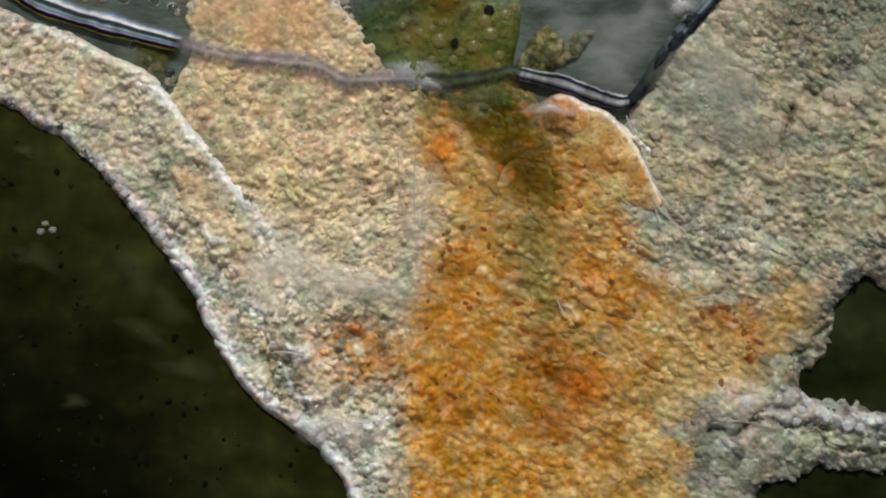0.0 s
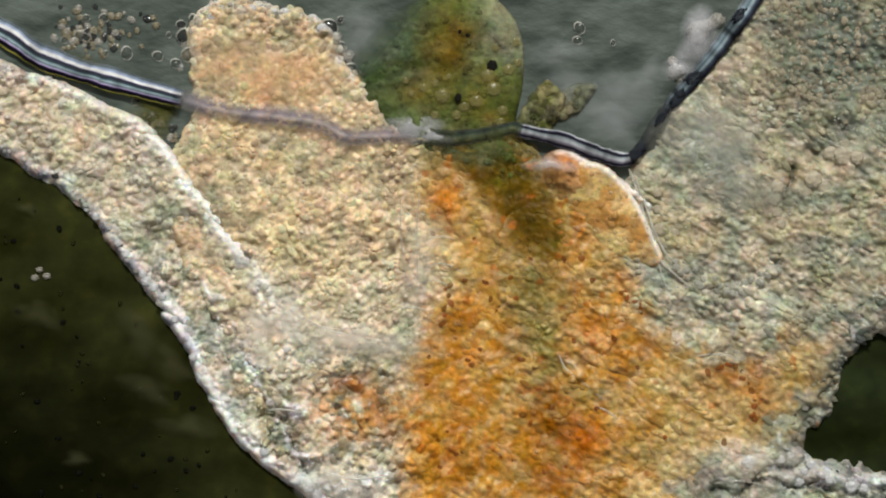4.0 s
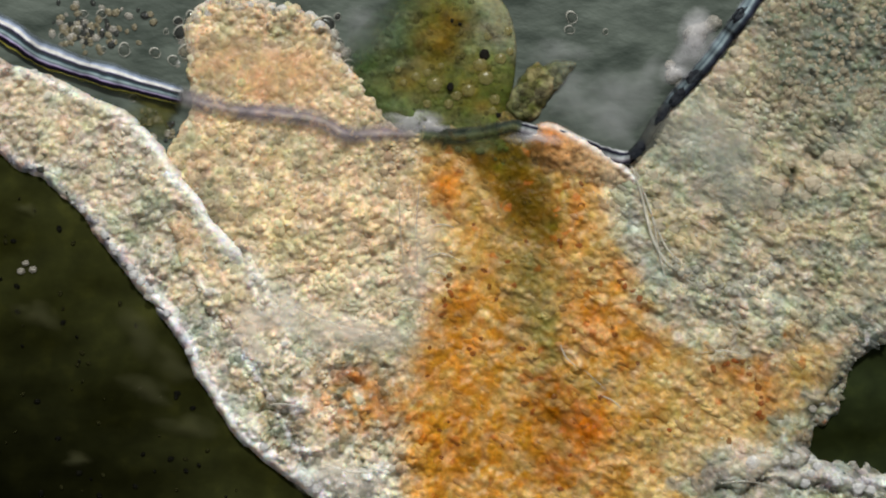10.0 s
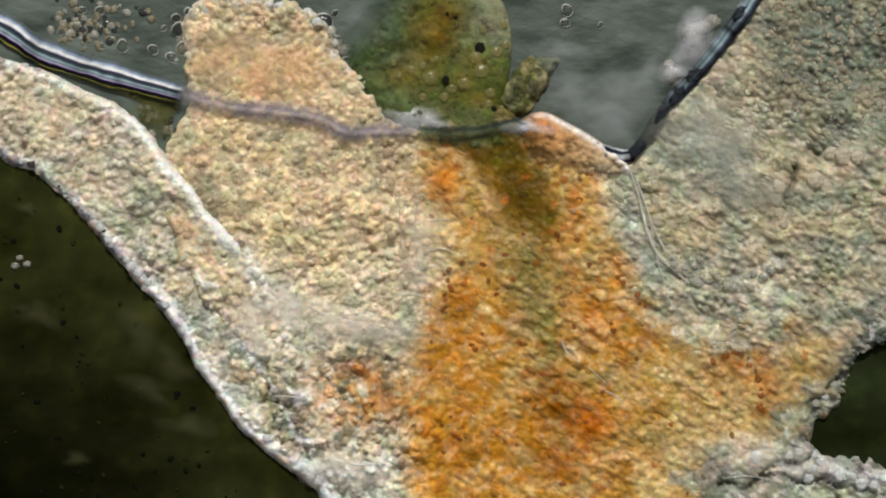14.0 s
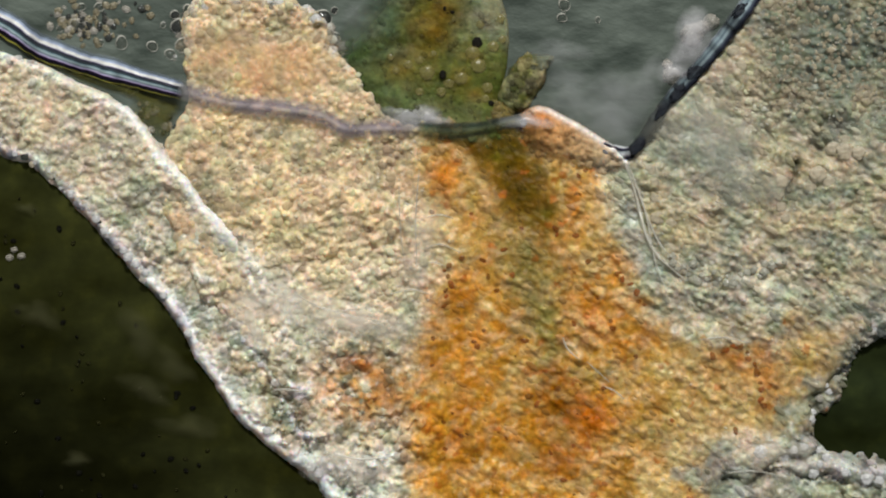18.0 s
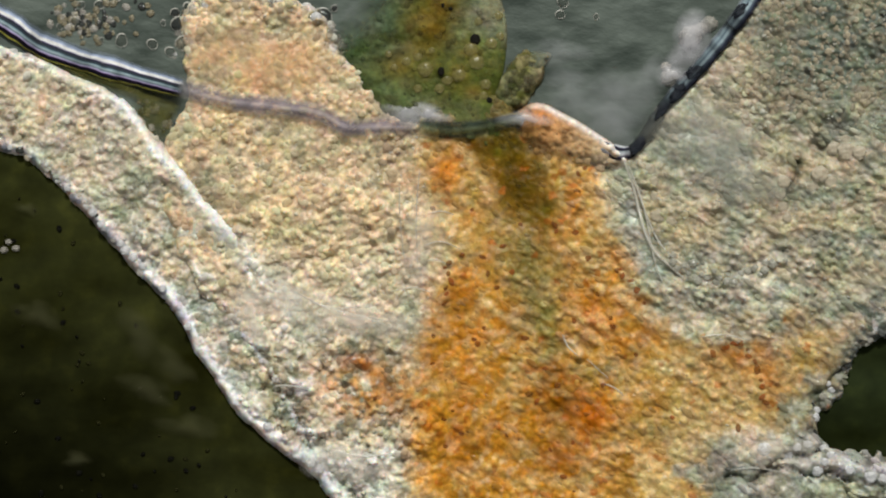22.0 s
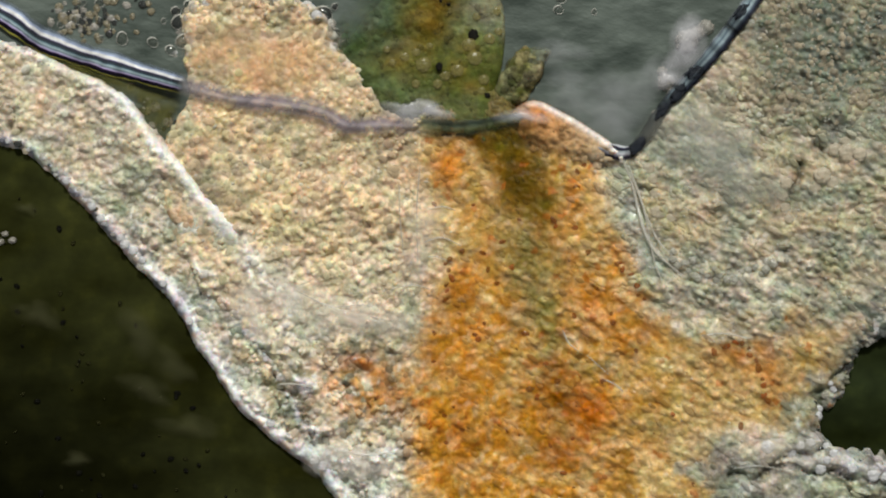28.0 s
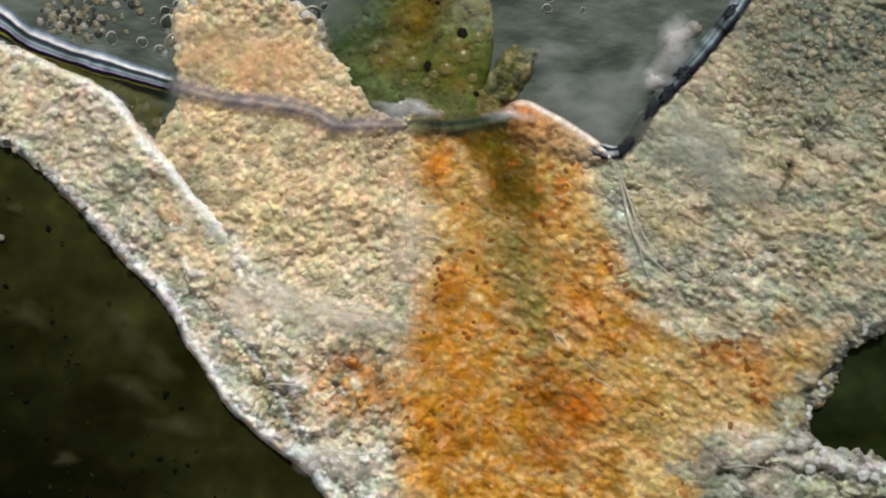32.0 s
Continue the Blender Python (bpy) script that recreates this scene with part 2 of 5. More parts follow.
# ---- outlines on the plan ----
FOLD = [(-170, 40), (-90, 50), (0, 84), (60, 102), (130, 138), (200, 172), (240, 203), (282, 252), (312, 297), (362, 350), (420, 418),
        (442, 466), (480, 500), (520, 560), (560, 640), (600, 720), (690, 790), (800, 870), (860, 1030), (640, 1040), (604, 930), (564, 862), (492, 804), (416, 742),
        (370, 676), (331, 614), (297, 551), (248, 499), (198, 441), (150, 385), (104, 340), (52, 294), (0, 272), (-80, 222), (-170, 205)]
TISSUE = [(322, 10), (360, -20), (440, -20), (520, 0), (580, 40), (610, 90), (650, 135), (690, 185), (735, 196), (775, 172), (850, 162), (912, 180), (938, 226), (1000, 262),
          (1070, 292), (1115, 285), (1140, 252), (1180, 195), (1230, 132), (1275, 75), (1320, 10), (1360, -60), (1400, -140), (1700, -140), (1700, 540),
          (1600, 580), (1550, 604), (1524, 640), (1498, 684), (1464, 728), (1448, 770), (1472, 792), (1512, 800), (1570, 822), (1700, 860), (1700, 930), (1560, 925), (1450, 935), (1370, 965), (1320, 1080), (720, 1080),
          (650, 940), (556, 800), (400, 590), (300, 420), (270, 300), (300, 230), (322, 170), (318, 90)]
COLUMN = [(760, 240), (860, 225), (1000, 240), (1055, 290), (1075, 400), (1125, 500), (1180, 570), (1290, 600), (1400, 590), (1450, 610), (1440, 690),
          (1370, 760), (1260, 790), (1205, 860), (1180, 1060), (740, 1060), (735, 830), (730, 700), (750, 610), (785, 520), (780, 420), (755, 330)]
HEAD = [(590, 64), (628, 10), (690, -40), (760, -70), (830, -62), (882, -20), (902, 40), (900, 110), (888, 180), (905, 240), (880, 290), (810, 290),
        (722, 244), (652, 192), (602, 136)]
DOME = [(900, 232), (915, 200), (955, 182), (1000, 200), (1055, 232), (1108, 272), (1116, 305), (1060, 325), (1000, 312), (940, 285)]

STEP = 2.5
GU, GV = np.meshgrid(np.arange(-170, 1690, STEP), np.arange(-130, 1050, STEP))


def soft(d, width):
    return 1 / (1 + np.exp(-np.clip(d / width, -30, 30)))


def soft_cells(u, v, size, seed, spread=0.5):
    """Sum of soft round swellings of uneven strength, some of them pits."""
    r = np.random.default_rng(seed)
    ju, jv, amp = r.random((64, 64)), r.random((64, 64)), r.uniform(-0.35, 1.0, (64, 64))
    a, b = u / size + 640, v / size + 640
    i, j = np.floor(a).astype(int), np.floor(b).astype(int)
    out = np.zeros(u.shape)
    for di in (-1, 0, 1):
        for dj in (-1, 0, 1):
            k, l = (i + di) % 64, (j + dj) % 64
            d2 = (i + di + ju[k, l] - a) ** 2 + (j + dj + jv[k, l] - b) ** 2
            out += amp[k, l] * np.exp(-d2 / spread ** 2)
    return out


def relief(u, v, size, seed, gain):
    """Soft granular relief on slow swells; grains are plain in some places and drowned in others."""
    d, own = cells(u, v, size, seed)
    clear = 0.35 + 0.95 * lattice_noise(u, v, 85, seed + 9)
    grains = 0
    for turn, stretch, share in ((0.0, 1.0, 1.3 * soft(800 - u, 50)), (0.6, 1.35, soft(u - 800, 50))):
        p, q = u * math.cos(turn) + v * math.sin(turn), (v * math.cos(turn) - u * math.sin(turn)) * stretch
        grains = grains + share * (soft_cells(p, q, size, seed) * size * 0.55 + soft_cells(p, q, size * 0.55, seed + 1) * size * 0.26)
    rough = 1 - 0.3 * soft(u - 1250, 20) * soft(v - 765, 14) + 0.5 * soft(v - 640, 30) * soft(760 - u, 30)
    swell = (lattice_noise(u, v, 62, seed + 2) - 0.5) * 16 + soft_cells(u, v, 36, seed + 3) * 7 * rough
    return gain * clear * grains * rough + swell, own


FURROWS = [[(1420, 296), (1409, 326), (1403, 350)], [(1330, 850), (1420, 812), (1500, 806)], [(1290, 856), (1400, 842), (1520, 862)],
           [(455, 640), (500, 690), (520, 750), (545, 800)], [(1180, 480), (1250, 500), (1330, 476), (1400, 440)],
           [(480, 470), (520, 475), (600, 462)], [(1436, 258), (1448, 264), (1458, 262)], [(560, 660), (600, 640), (640, 655)],
           [(1500, 650), (1470, 690), (1440, 720)], [(1460, 860), (1520, 880), (1600, 890)],
           [(112, 165), (142, 192), (158, 232), (182, 275)], [(142, 192), (172, 180), (196, 186)], [(500, 660), (515, 715), (548, 775)]]


CLEFTS = (0, 1, 2, 6, 8, 9)


def furrow(u, v):
    """Depth of the creases between the cells, 0..1."""
    out = np.zeros(u.shape)
    u, v = u + 26 * (lattice_noise(u, v, 26, 400) - 0.5), v + 26 * (lattice_noise(u, v, 26, 401) - 0.5)
    for n, line in enumerate(FURROWS):
        for c in smooth_line(line, 10):
            out = np.maximum(out, (1.0 if n in CLEFTS else 0.5) * np.exp(-((u - c[0]) ** 2 + (v - c[1]) ** 2) / 7.0 ** 2))
    return out


RIDGES = [([(455, 625), (480, 662), (506, 688), (548, 692)], 7), ([(496, 705), (518, 748), (550, 785)], 6), ([(528, 808), (575, 824), (640, 822), (705, 806)], 12), 
          ([(425, 590), (448, 612), (474, 618)], 6), ([(340, 470), (372, 505), (392, 545)], 6), ([(430, 480), (452, 520), (490, 545)], 7)]


def raised(u, v):
    """Height of the pale ridges between the cells, 0..1, broken along their length."""
    out = np.zeros(u.shape)
    u, v = u + 18 * (lattice_noise(u, v, 22, 402) - 0.5), v + 18 * (lattice_noise(u, v, 22, 403) - 0.5)
    for line, wide in RIDGES:
        for c in smooth_line(line, 10):
            out = np.maximum(out, np.exp(-((u - c[0]) ** 2 + (v - c[1]) ** 2) / wide ** 2))
    return out * soft(lattice_noise(u, v, 16, 404) - 0.36, 0.08)


# soft pale swellings: plan line, half width, colour, height
SWELLS = [([(1150, 372), (1185, 402), (1228, 428), (1262, 440)], 15, (0.52, 0.42, 0.25), 6), ([(1196, 492), (1220, 506), (1244, 528)], 12, (0.62, 0.58, 0.40), 6),
          ([(1334, 496), (1356, 518), (1378, 528)], 13, (0.60, 0.53, 0.42), 6), ([(1372, 470), (1400, 466), (1436, 482)], 13, (0.58, 0.50, 0.42), 5),
          ([(1300, 118), (1322, 150), (1352, 176)], 12, (0.46, 0.40, 0.27), 5), ([(1200, 180), (1250, 205), (1310, 238), (1350, 262)], 11, (0.42, 0.38, 0.27), 4),
          ([(1140, 290), (1150, 322), (1154, 352)], 11, (0.56, 0.46, 0.28), 5), ([(1240, 262), (1290, 290), (1340, 318)], 10, (0.42, 0.40, 0.31), 4),
          ([(1210, 330), (1260, 362), (1310, 384)], 10, (0.44, 0.41, 0.31), 4), ([(1440, 298), (1462, 312), (1474, 336)], 17, (0.56, 0.48, 0.34), 7),
          ([(1478, 258), (1502, 262), (1530, 272)], 14, (0.54, 0.49, 0.38), 6), ([(1380, 318), (1384, 350), (1392, 384)], 11, (0.52, 0.46, 0.34), 5),
          ([(806, 272), (836, 304), (866, 362)], 13, (0.62, 0.43, 0.20), 5), ([(1000, 600), (1012, 616), (1024, 630)], 7, (0.72, 0.58, 0.40), 5),
          ([(1250, 790), (1320, 782), (1400, 796)], 17, (0.56, 0.51, 0.43), 6), ([(1280, 826), (1340, 812), (1392, 830)], 15, (0.50, 0.47, 0.38), 6),
          ([(1402, 840), (1440, 818), (1470, 812)], 13, (0.60, 0.57, 0.52), 8), ([(1470, 812), (1495, 826), (1520, 838), (1570, 836), (1640, 850)], 14, (0.92, 0.92, 0.95), 11),
          ([(1300, 872), (1360, 866), (1410, 882)], 16, (0.52, 0.50, 0.42), 6), ([(1440, 870), (1490, 872), (1550, 886)], 13, (0.46, 0.45, 0.30), 6),
          ([(1404, 756), (1424, 772), (1440, 786)], 9, (0.72, 0.70, 0.66), 6), ([(905, 566), (920, 582), (936, 596)], 10, (0.62, 0.42, 0.22), 4)]


def swollen(u, v, c=None):
    """Height of the pale swellings, or the pigment c with them painted in."""
    out = np.zeros(u.shape)
    ub, vb = u + 24 * (lattice_noise(u, v, 24, 406) - 0.5), v + 24 * (lattice_noise(u, v, 24, 407) - 0.5)
    for line, wide, colour, high in SWELLS:
        near = np.zeros(u.shape)
        for a in smooth_line(line, 6):
            near = np.maximum(near, np.exp(-((ub - a[0]) ** 2 + (vb - a[1]) ** 2) / wide ** 2))
        if c is not None:
            c = mix(c, colour, near * (0.15 + 0.65 * lattice_noise(u, v, 14, 408)))
        out = np.maximum(out, near * high)
    return out if c is None else c


def streaks(u, v, size, seed):
    """Long soft streaks running to the south-east, 0..1."""
    bend = 18 * (lattice_noise(u, v, 60, seed + 1) - 0.5)
    p, q = u * math.cos(0.62) + v * math.sin(0.62), v * math.cos(0.62) - u * math.sin(0.62) + bend
    return 0.65 * lattice_noise(p / 2.8, q, size, seed) + 0.35 * lattice_noise(p / 2.2, q, size * 0.55, seed + 2)


def mix(a, b, w):
    return a * (1 - w[..., None]) + np.array(b) * w[..., None]


def spot(u, v, cu, cv, ru, rv):
    return np.exp(-(((u - cu) / ru) ** 2 + ((v - cv) / rv) ** 2))


def wobble(u, v, seed, amount=1.0):
    return amount * ((lattice_noise(u, v, 40, seed) - 0.5) * 60 + (lattice_noise(u, v, 13, seed + 1) - 0.5) * 30)


def mottled(c, u, v, seed):
    """Patchy pigment: brightness and hue wander at three scales."""
    light = 0.60 + 0.32 * lattice_noise(u, v, 58, seed) + 0.28 * lattice_noise(u, v, 21, seed + 1) + 0.30 * lattice_noise(u, v, 8, seed + 4)
    warm = (lattice_noise(u, v, 30, seed + 2) - 0.5) * 0.16
    green = (lattice_noise(u, v, 24, seed + 3) - 0.5) * 0.14
    rosy = (lattice_noise(u, v, 11, seed + 5) - 0.5) * 0.16
    return c * light[..., None] * np.stack([1 + warm + 0.5 * rosy, 1 + green * 0.8 - 0.5 * rosy, 1 - warm * 0.6 + 0.6 * rosy], -1)


def flecked(c, u, v, seed, where, pale=(0.76, 0.72, 0.65), dark=(0.10, 0.115, 0.075)):
    """Small pale flecks and dark hollows between the cells: highlights and shade painted at random."""
    up, vp = u + 12 * (lattice_noise(u, v, 15, seed + 5) - 0.5), v + 12 * (lattice_noise(u, v, 15, seed + 6) - 0.5)
    low = soft(lattice_noise(up, vp, 13, seed) - 0.64, 0.03) * soft(lattice_noise(u, v, 50, seed + 2) - 0.42, 0.06)
    high = soft(lattice_noise(up, vp * 1.3, 9, seed + 1) - 0.68, 0.025)
    return mix(mix(c, dark, low * where * 0.7), pale, high * where * 0.42)


def tissue_pigment(u, v, own):
    w = wobble(u, v, 11)
    c = np.zeros(u.shape + (3,)) + np.array((0.60, 0.475, 0.30))
    c = mix(c, (0.66, 0.45, 0.25), spot(u, v, 455, 105, 130, 95))
    c = mix(c, (0.67, 0.61, 0.48), soft(v - 500 + w, 30) * soft(780 - u + w, 20) * 0.75)
    c = mix(c, (0.305, 0.298, 0.212), soft(u - 1090 + w, 22))
    c = mix(c, (0.22, 0.225, 0.17), soft(u - 1440 + w, 30) * soft(v - 200 + w, 30) * 0.85)
    c = mix(c, (0.40, 0.335, 0.20), soft(lattice_noise(u, v, 48, 36) - 0.55, 0.06) * soft(u - 1090, 22) * 0.7)
    c = mix(c, (0.10, 0.13, 0.11), soft(u - 1350 + w, 26) * soft(190 - v + w, 26) * 0.85)
    c = mix(c, (0.20, 0.20, 0.155), soft(v - 770 + w, 18) * soft(u - 1230 + w, 25))
    c = mix(c, (0.64, 0.62, 0.54), soft(v - 790 + w, 18) * soft(735 - u + w, 16))
    gap = soft(lattice_noise(u, v, 19, 37) - 0.6 + 0.2 * soft(u - 1410, 15), 0.05) * soft(v - 770 + w, 18) * soft(u - 1230 + w, 25)
    c = mix(c, (0.06, 0.065, 0.045), gap * 0.8)
    c = mix(c, (0.50, 0.50, 0.45), soft(lattice_noise(u, v, 23, 38) - 0.62, 0.05) * soft(v - 770 + w, 18) * soft(u - 1230 + w, 25) * 0.5)
    col = inside(u, v, COLUMN)
    deep = soft(col + (0.7 + 1.1 * soft(u - 1160, 20)) * w, 11)
    c = mix(c, (0.46, 0.27, 0.058), deep * 0.93)
    c = mix(c, (0.485, 0.208, 0.010), deep * soft(v - 470 + 1.4 * w, 28) * soft(1190 - u + w, 45) * 0.9)
    c = mix(c, (0.45, 0.29, 0.075), deep * soft(u - 1110 + 1.5 * w, 30) * soft(v - 640 + w, 30) * 0.7)
    c = mix(c, (0.44, 0.17, 0.012), deep * soft(u - 945 + w, 16) * soft(440 - v + w, 30) * soft(lattice_noise(u, v, 30, 55) - 0.4, 0.1) * 0.7)
    c = mix(c, (0.52, 0.37, 0.14), deep * soft(lattice_noise(u, v, 26, 31) - 0.58, 0.06) * 0.5)
    c = mix(c, (0.60, 0.46, 0.26), deep * soft(lattice_noise(u, v + 0.4 * u, 12, 56) - 0.68, 0.04) * 0.4)
    c = mix(c, (0.47, 0.35, 0.155), deep * soft(u - 1200 + 1.5 * w, 26) * (0.35 + 0.5 * lattice_noise(u, v, 34, 58)))
    c = mix(c, (0.50, 0.20, 0.03), spot(u, v, 650, 690, 95, 70) * soft(lattice_noise(u, v, 13, 32) - 0.4, 0.05) * 0.9)
    c = mix(c, (0.48, 0.15, 0.012), spot(u, v, 630, 648, 28, 18) * 1.0)
    c = mix(c, (0.52, 0.18, 0.012), spot(u, v, 790, 304, 27, 38) * 1.0)
    c = mix(c, (0.52, 0.15, 0.001), spot(u, v, 1050, 740, 34, 30) * 1.0)
    c = mix(c, (0.42, 0.12, 0.003), spot(u, v, 985, 812, 34, 36) * 0.9)
    c = mix(c, (0.34, 0.115, 0.005), spot(u, v, 978, 700, 44, 60) * soft(lattice_noise(u, v, 14, 46) - 0.42, 0.06) * 0.9)
    c = mix(c, (0.40, 0.13, 0.008), spot(u, v, 1335, 632, 60, 26) * soft(lattice_noise(u, v, 17, 33) - 0.4, 0.05) * 0.9)
    c = mix(c, (0.55, 0.22, 0.04), spot(u, v, 1360, 670, 28, 50) * 0.6)
    c = mix(c, (0.48, 0.18, 0.015), spot(u, v, 1110, 500, 34, 50) * soft(lattice_noise(u, v, 12, 34) - 0.5, 0.05))
    for cu, cv, ru, rv in ((835, 545, 75, 60), (1065, 540, 70, 55), (810, 660, 50, 85), (1005, 745, 75, 85), (830, 790, 60, 60), (1110, 590, 60, 40)):
        c = mix(c, (0.45, 0.165, 0.006), spot(u, v, cu, cv, ru, rv) * soft(lattice_noise(u, v, 18, cu) - 0.42, 0.07) * deep * 0.75)
    c = mix(c, (0.10, 0.115, 0.06), (spot(u, v, 502, 690, 34, 44) + spot(u, v, 530, 748, 26, 36)) * soft(lattice_noise(u, v, 16, 39) - 0.42, 0.06) * 0.9)
    stalk = 1.25 * np.exp(-((u - (872 + 0.5 * (v - 240) + 0.5 * w)) / np.maximum(84 - 0.2 * (v - 240), 30)) ** 2) * soft(428 - v + w, 20) * soft(v - 215, 10)
    c = mix(c, (0.18, 0.084, 0.001), np.clip(stalk, 0, 1) * 0.95)
    c = mix(c, (0.105, 0.09, 0.016), soft(240 - v + 0.3 * w, 7) * soft(u - 752, 8) * soft(950 - u, 8) * 0.9)
    for cu, cv, ru, rv in ((900, 262, 36, 18), (906, 302, 20, 34), (928, 342, 30, 26), (960, 374, 24, 20), (842, 262, 20, 22), (945, 300, 14, 26)):
        c = mix(c, (0.085, 0.052, 0.001), spot(u + 0.3 * w, v + 0.2 * w, cu, cv, ru, rv) * 0.85)
    for cu, cv, ru, rv in ((880, 274, 16, 13), (966, 374, 15, 12), (850, 240, 30, 12)):
        c = mix(c, (0.10, 0.095, 0.006), spot(u, v, cu, cv, ru, rv) * 0.7)
    vein = np.exp(-((u - (922 + 0.24 * (v - 420) + 0.5 * w)) / 46) ** 2) * soft(v - 418, 14) * soft(690 - v + w, 22)
    c = mix(c, (0.33, 0.25, 0.085), vein * 0.6)
    c = mix(c, (0.20, 0.175, 0.05), np.clip(vein * 1.2, 0, 1) * soft(lattice_noise(u, v + 0.5 * u, 20, 57) - 0.55, 0.06) * 0.8)
    c = mix(c, (0.16, 0.15, 0.035), (spot(u, v, 966, 566, 26, 38) + 0.7 * spot(u, v, 940, 500, 26, 30)) * 0.8)
    c = mix(c, (0.22, 0.19, 0.05), spot(u, v, 992, 745, 20, 40) * 0.7)
    # Shade of the creases painted in, besides their modelled depth.
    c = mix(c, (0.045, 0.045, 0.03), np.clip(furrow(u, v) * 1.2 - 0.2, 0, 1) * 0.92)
    c = mix(c, (0.30, 0.30, 0.20), soft(lattice_noise(u, v, 33, 35) - 0.66, 0.03) * (1 - deep) * 0.5)
    white_part = soft(v - 770 + w, 14) * soft(u - 1230 + w, 20)
    c = mix(c, (0.48, 0.46, 0.41), spot(u, v, 1335, 805, 80, 34) * white_part * 0.6)
    c = mix(c, (0.45, 0.445, 0.395), spot(u, v, 1290, 505, 120, 55) * (0.5 + 0.5 * soft(lattice_noise(u, v, 22, 48) - 0.45, 0.06)) * (1 - deep) * 0.8)
    # Dark clefts of the whitish lobe, their shade drawn in colour only.
    for line in ([(1392, 822), (1420, 806), (1448, 796)], [(1380, 848), (1440, 846), (1500, 858), (1560, 868)], [(1440, 782), (1462, 800), (1490, 806)], [(1340, 838), (1372, 842), (1396, 838)]):
        near = np.max([spot(u + 0.3 * w, v + 0.3 * w, a, b, 9, 7) for a, b in smooth_line(line, 6)], 0)
        c = mix(c, (0.055, 0.065, 0.06), near * 0.75)
    edge = soft(u - 1464 - 0.5 * (690 - v) + 0.6 * w, 12) * soft(v - 520 + w, 20) * soft(790 - v, 20)
    c = mix(c, (0.06, 0.075, 0.065), edge * 0.92)
    c = flecked(c, u, v, 410, np.clip(edge + white_part * soft(u - 1400, 30), 0, 1), dark=(0.04, 0.05, 0.045))
    c = flecked(c, u, v, 420, soft(755 - u + w, 12) * soft(v - 560 + w, 25) * (1 - deep))
    c = flecked(c, u, v, 430, spot(u, v, 1290, 470, 130, 55) * (1 - deep) * 0.7)
    c = mix(c, (0.50, 0.235, 0.055), spot(u, v, 655, 698, 72, 62) * soft(lattice_noise(u, v, 10, 47) - 0.45, 0.05) * 0.85)
    run = streaks(u, v, 13, 460)
    grey = soft(u - 1100 + w, 18) * (1 - deep) * soft(760 - v + w, 15) * (1 - soft(u - 1360 + w, 20) * soft(190 - v + w, 20))
    c = mix(c, (0.52, 0.45, 0.325), soft(run - 0.58, 0.05) * grey * 0.6)
    c = mix(c, (0.17, 0.19, 0.155), soft(0.40 - run, 0.04) * grey * 0.35)
    c = mix(c, (0.41, 0.43, 0.38), spot(u + 0.4 * w, v + 0.3 * w, 1250, 232, 74, 56) * grey * 0.65)
    c = mix(c, (0.60, 0.44, 0.21), soft(run - 0.62, 0.04) * deep * soft(u - 900 + w, 30) * soft(v - 440 + w, 20) * 0.45)
    c = mix(c, (0.30, 0.13, 0.008), soft(0.34 - run, 0.04) * deep * soft(u - 900 + w, 30) * soft(v - 440 + w, 20) * 0.4)
    strip = np.max([spot(u, v, a, b, 30, 30) for a, b in smooth_line([(1088, 300), (1112, 350), (1128, 410), (1160, 470)], 4)], 0)
    c = mix(c, (0.31, 0.325, 0.27), strip * (1 - deep) * 0.75)
    c = swollen(u, v, c)
    c = mix(c, (0.82, 0.82, 0.83), raised(u, v) * 0.7)
    c = mix(c, (0.31, 0.105, 0.002), (spot(u + 0.4 * w, v, 988, 765, 46, 84) + spot(u, v, 985, 690, 26, 42)) * (0.5 + 0.5 * soft(lattice_noise(u, v, 14, 49) - 0.45, 0.06)) * 0.75)
    c = mix(c, (0.50, 0.14, 0.001), spot(u + 0.3 * w, v + 0.3 * w, 1048, 738, 34, 32) * 0.9)
    red = (own > 0.965) & (deep > 0.4)
    c = np.where(red[..., None], c * 0.35 + np.array((0.30, 0.085, 0.008)) * 0.65, c)
    return np.clip(mottled(c, u, v, 300) * (0.84 + 0.30 * own[..., None]), 0, 0.85)


CREST = [(60, 118), (120, 140), (165, 160), (205, 184), (238, 212), (272, 256), (306, 304), (346, 350), (388, 392), (418, 424), (440, 458), (470, 498), (505, 540), (540, 572)]


def fold_crest(u, v):
    """The pale inner crest of the fold and its broad flank, 0..1, uneven along its length."""
    ub, vb = u + 16 * (lattice_noise(u, v, 28, 450) - 0.5), v + 16 * (lattice_noise(u, v, 28, 451) - 0.5)
    crest, flank = np.zeros(u.shape), np.zeros(u.shape)
    line = smooth_line(CREST, 8)
    for k, (a, b) in enumerate(line):
        f = k / (len(line) - 1)
        strong = np.interp(f, (0, 0.1, 0.25, 0.38, 0.46, 0.6, 0.7, 0.8, 0.9, 1), (0.2, 0.7, 1, 1, 0.8, 1, 1, 0.85, 0.5, 0.1))
        wide = np.interp(f, (0, 0.2, 0.35, 0.6, 0.8, 1), (10, 13, 11, 14, 18, 24))
        d2 = (ub - a) ** 2 + (vb - b) ** 2
        crest = np.maximum(crest, strong * np.exp(-d2 / wide ** 2))
        flank = np.maximum(flank, strong * np.exp(-((ub - a + 22) ** 2 + (vb - b - 16) ** 2) / (2.2 * wide) ** 2))
    return crest, flank


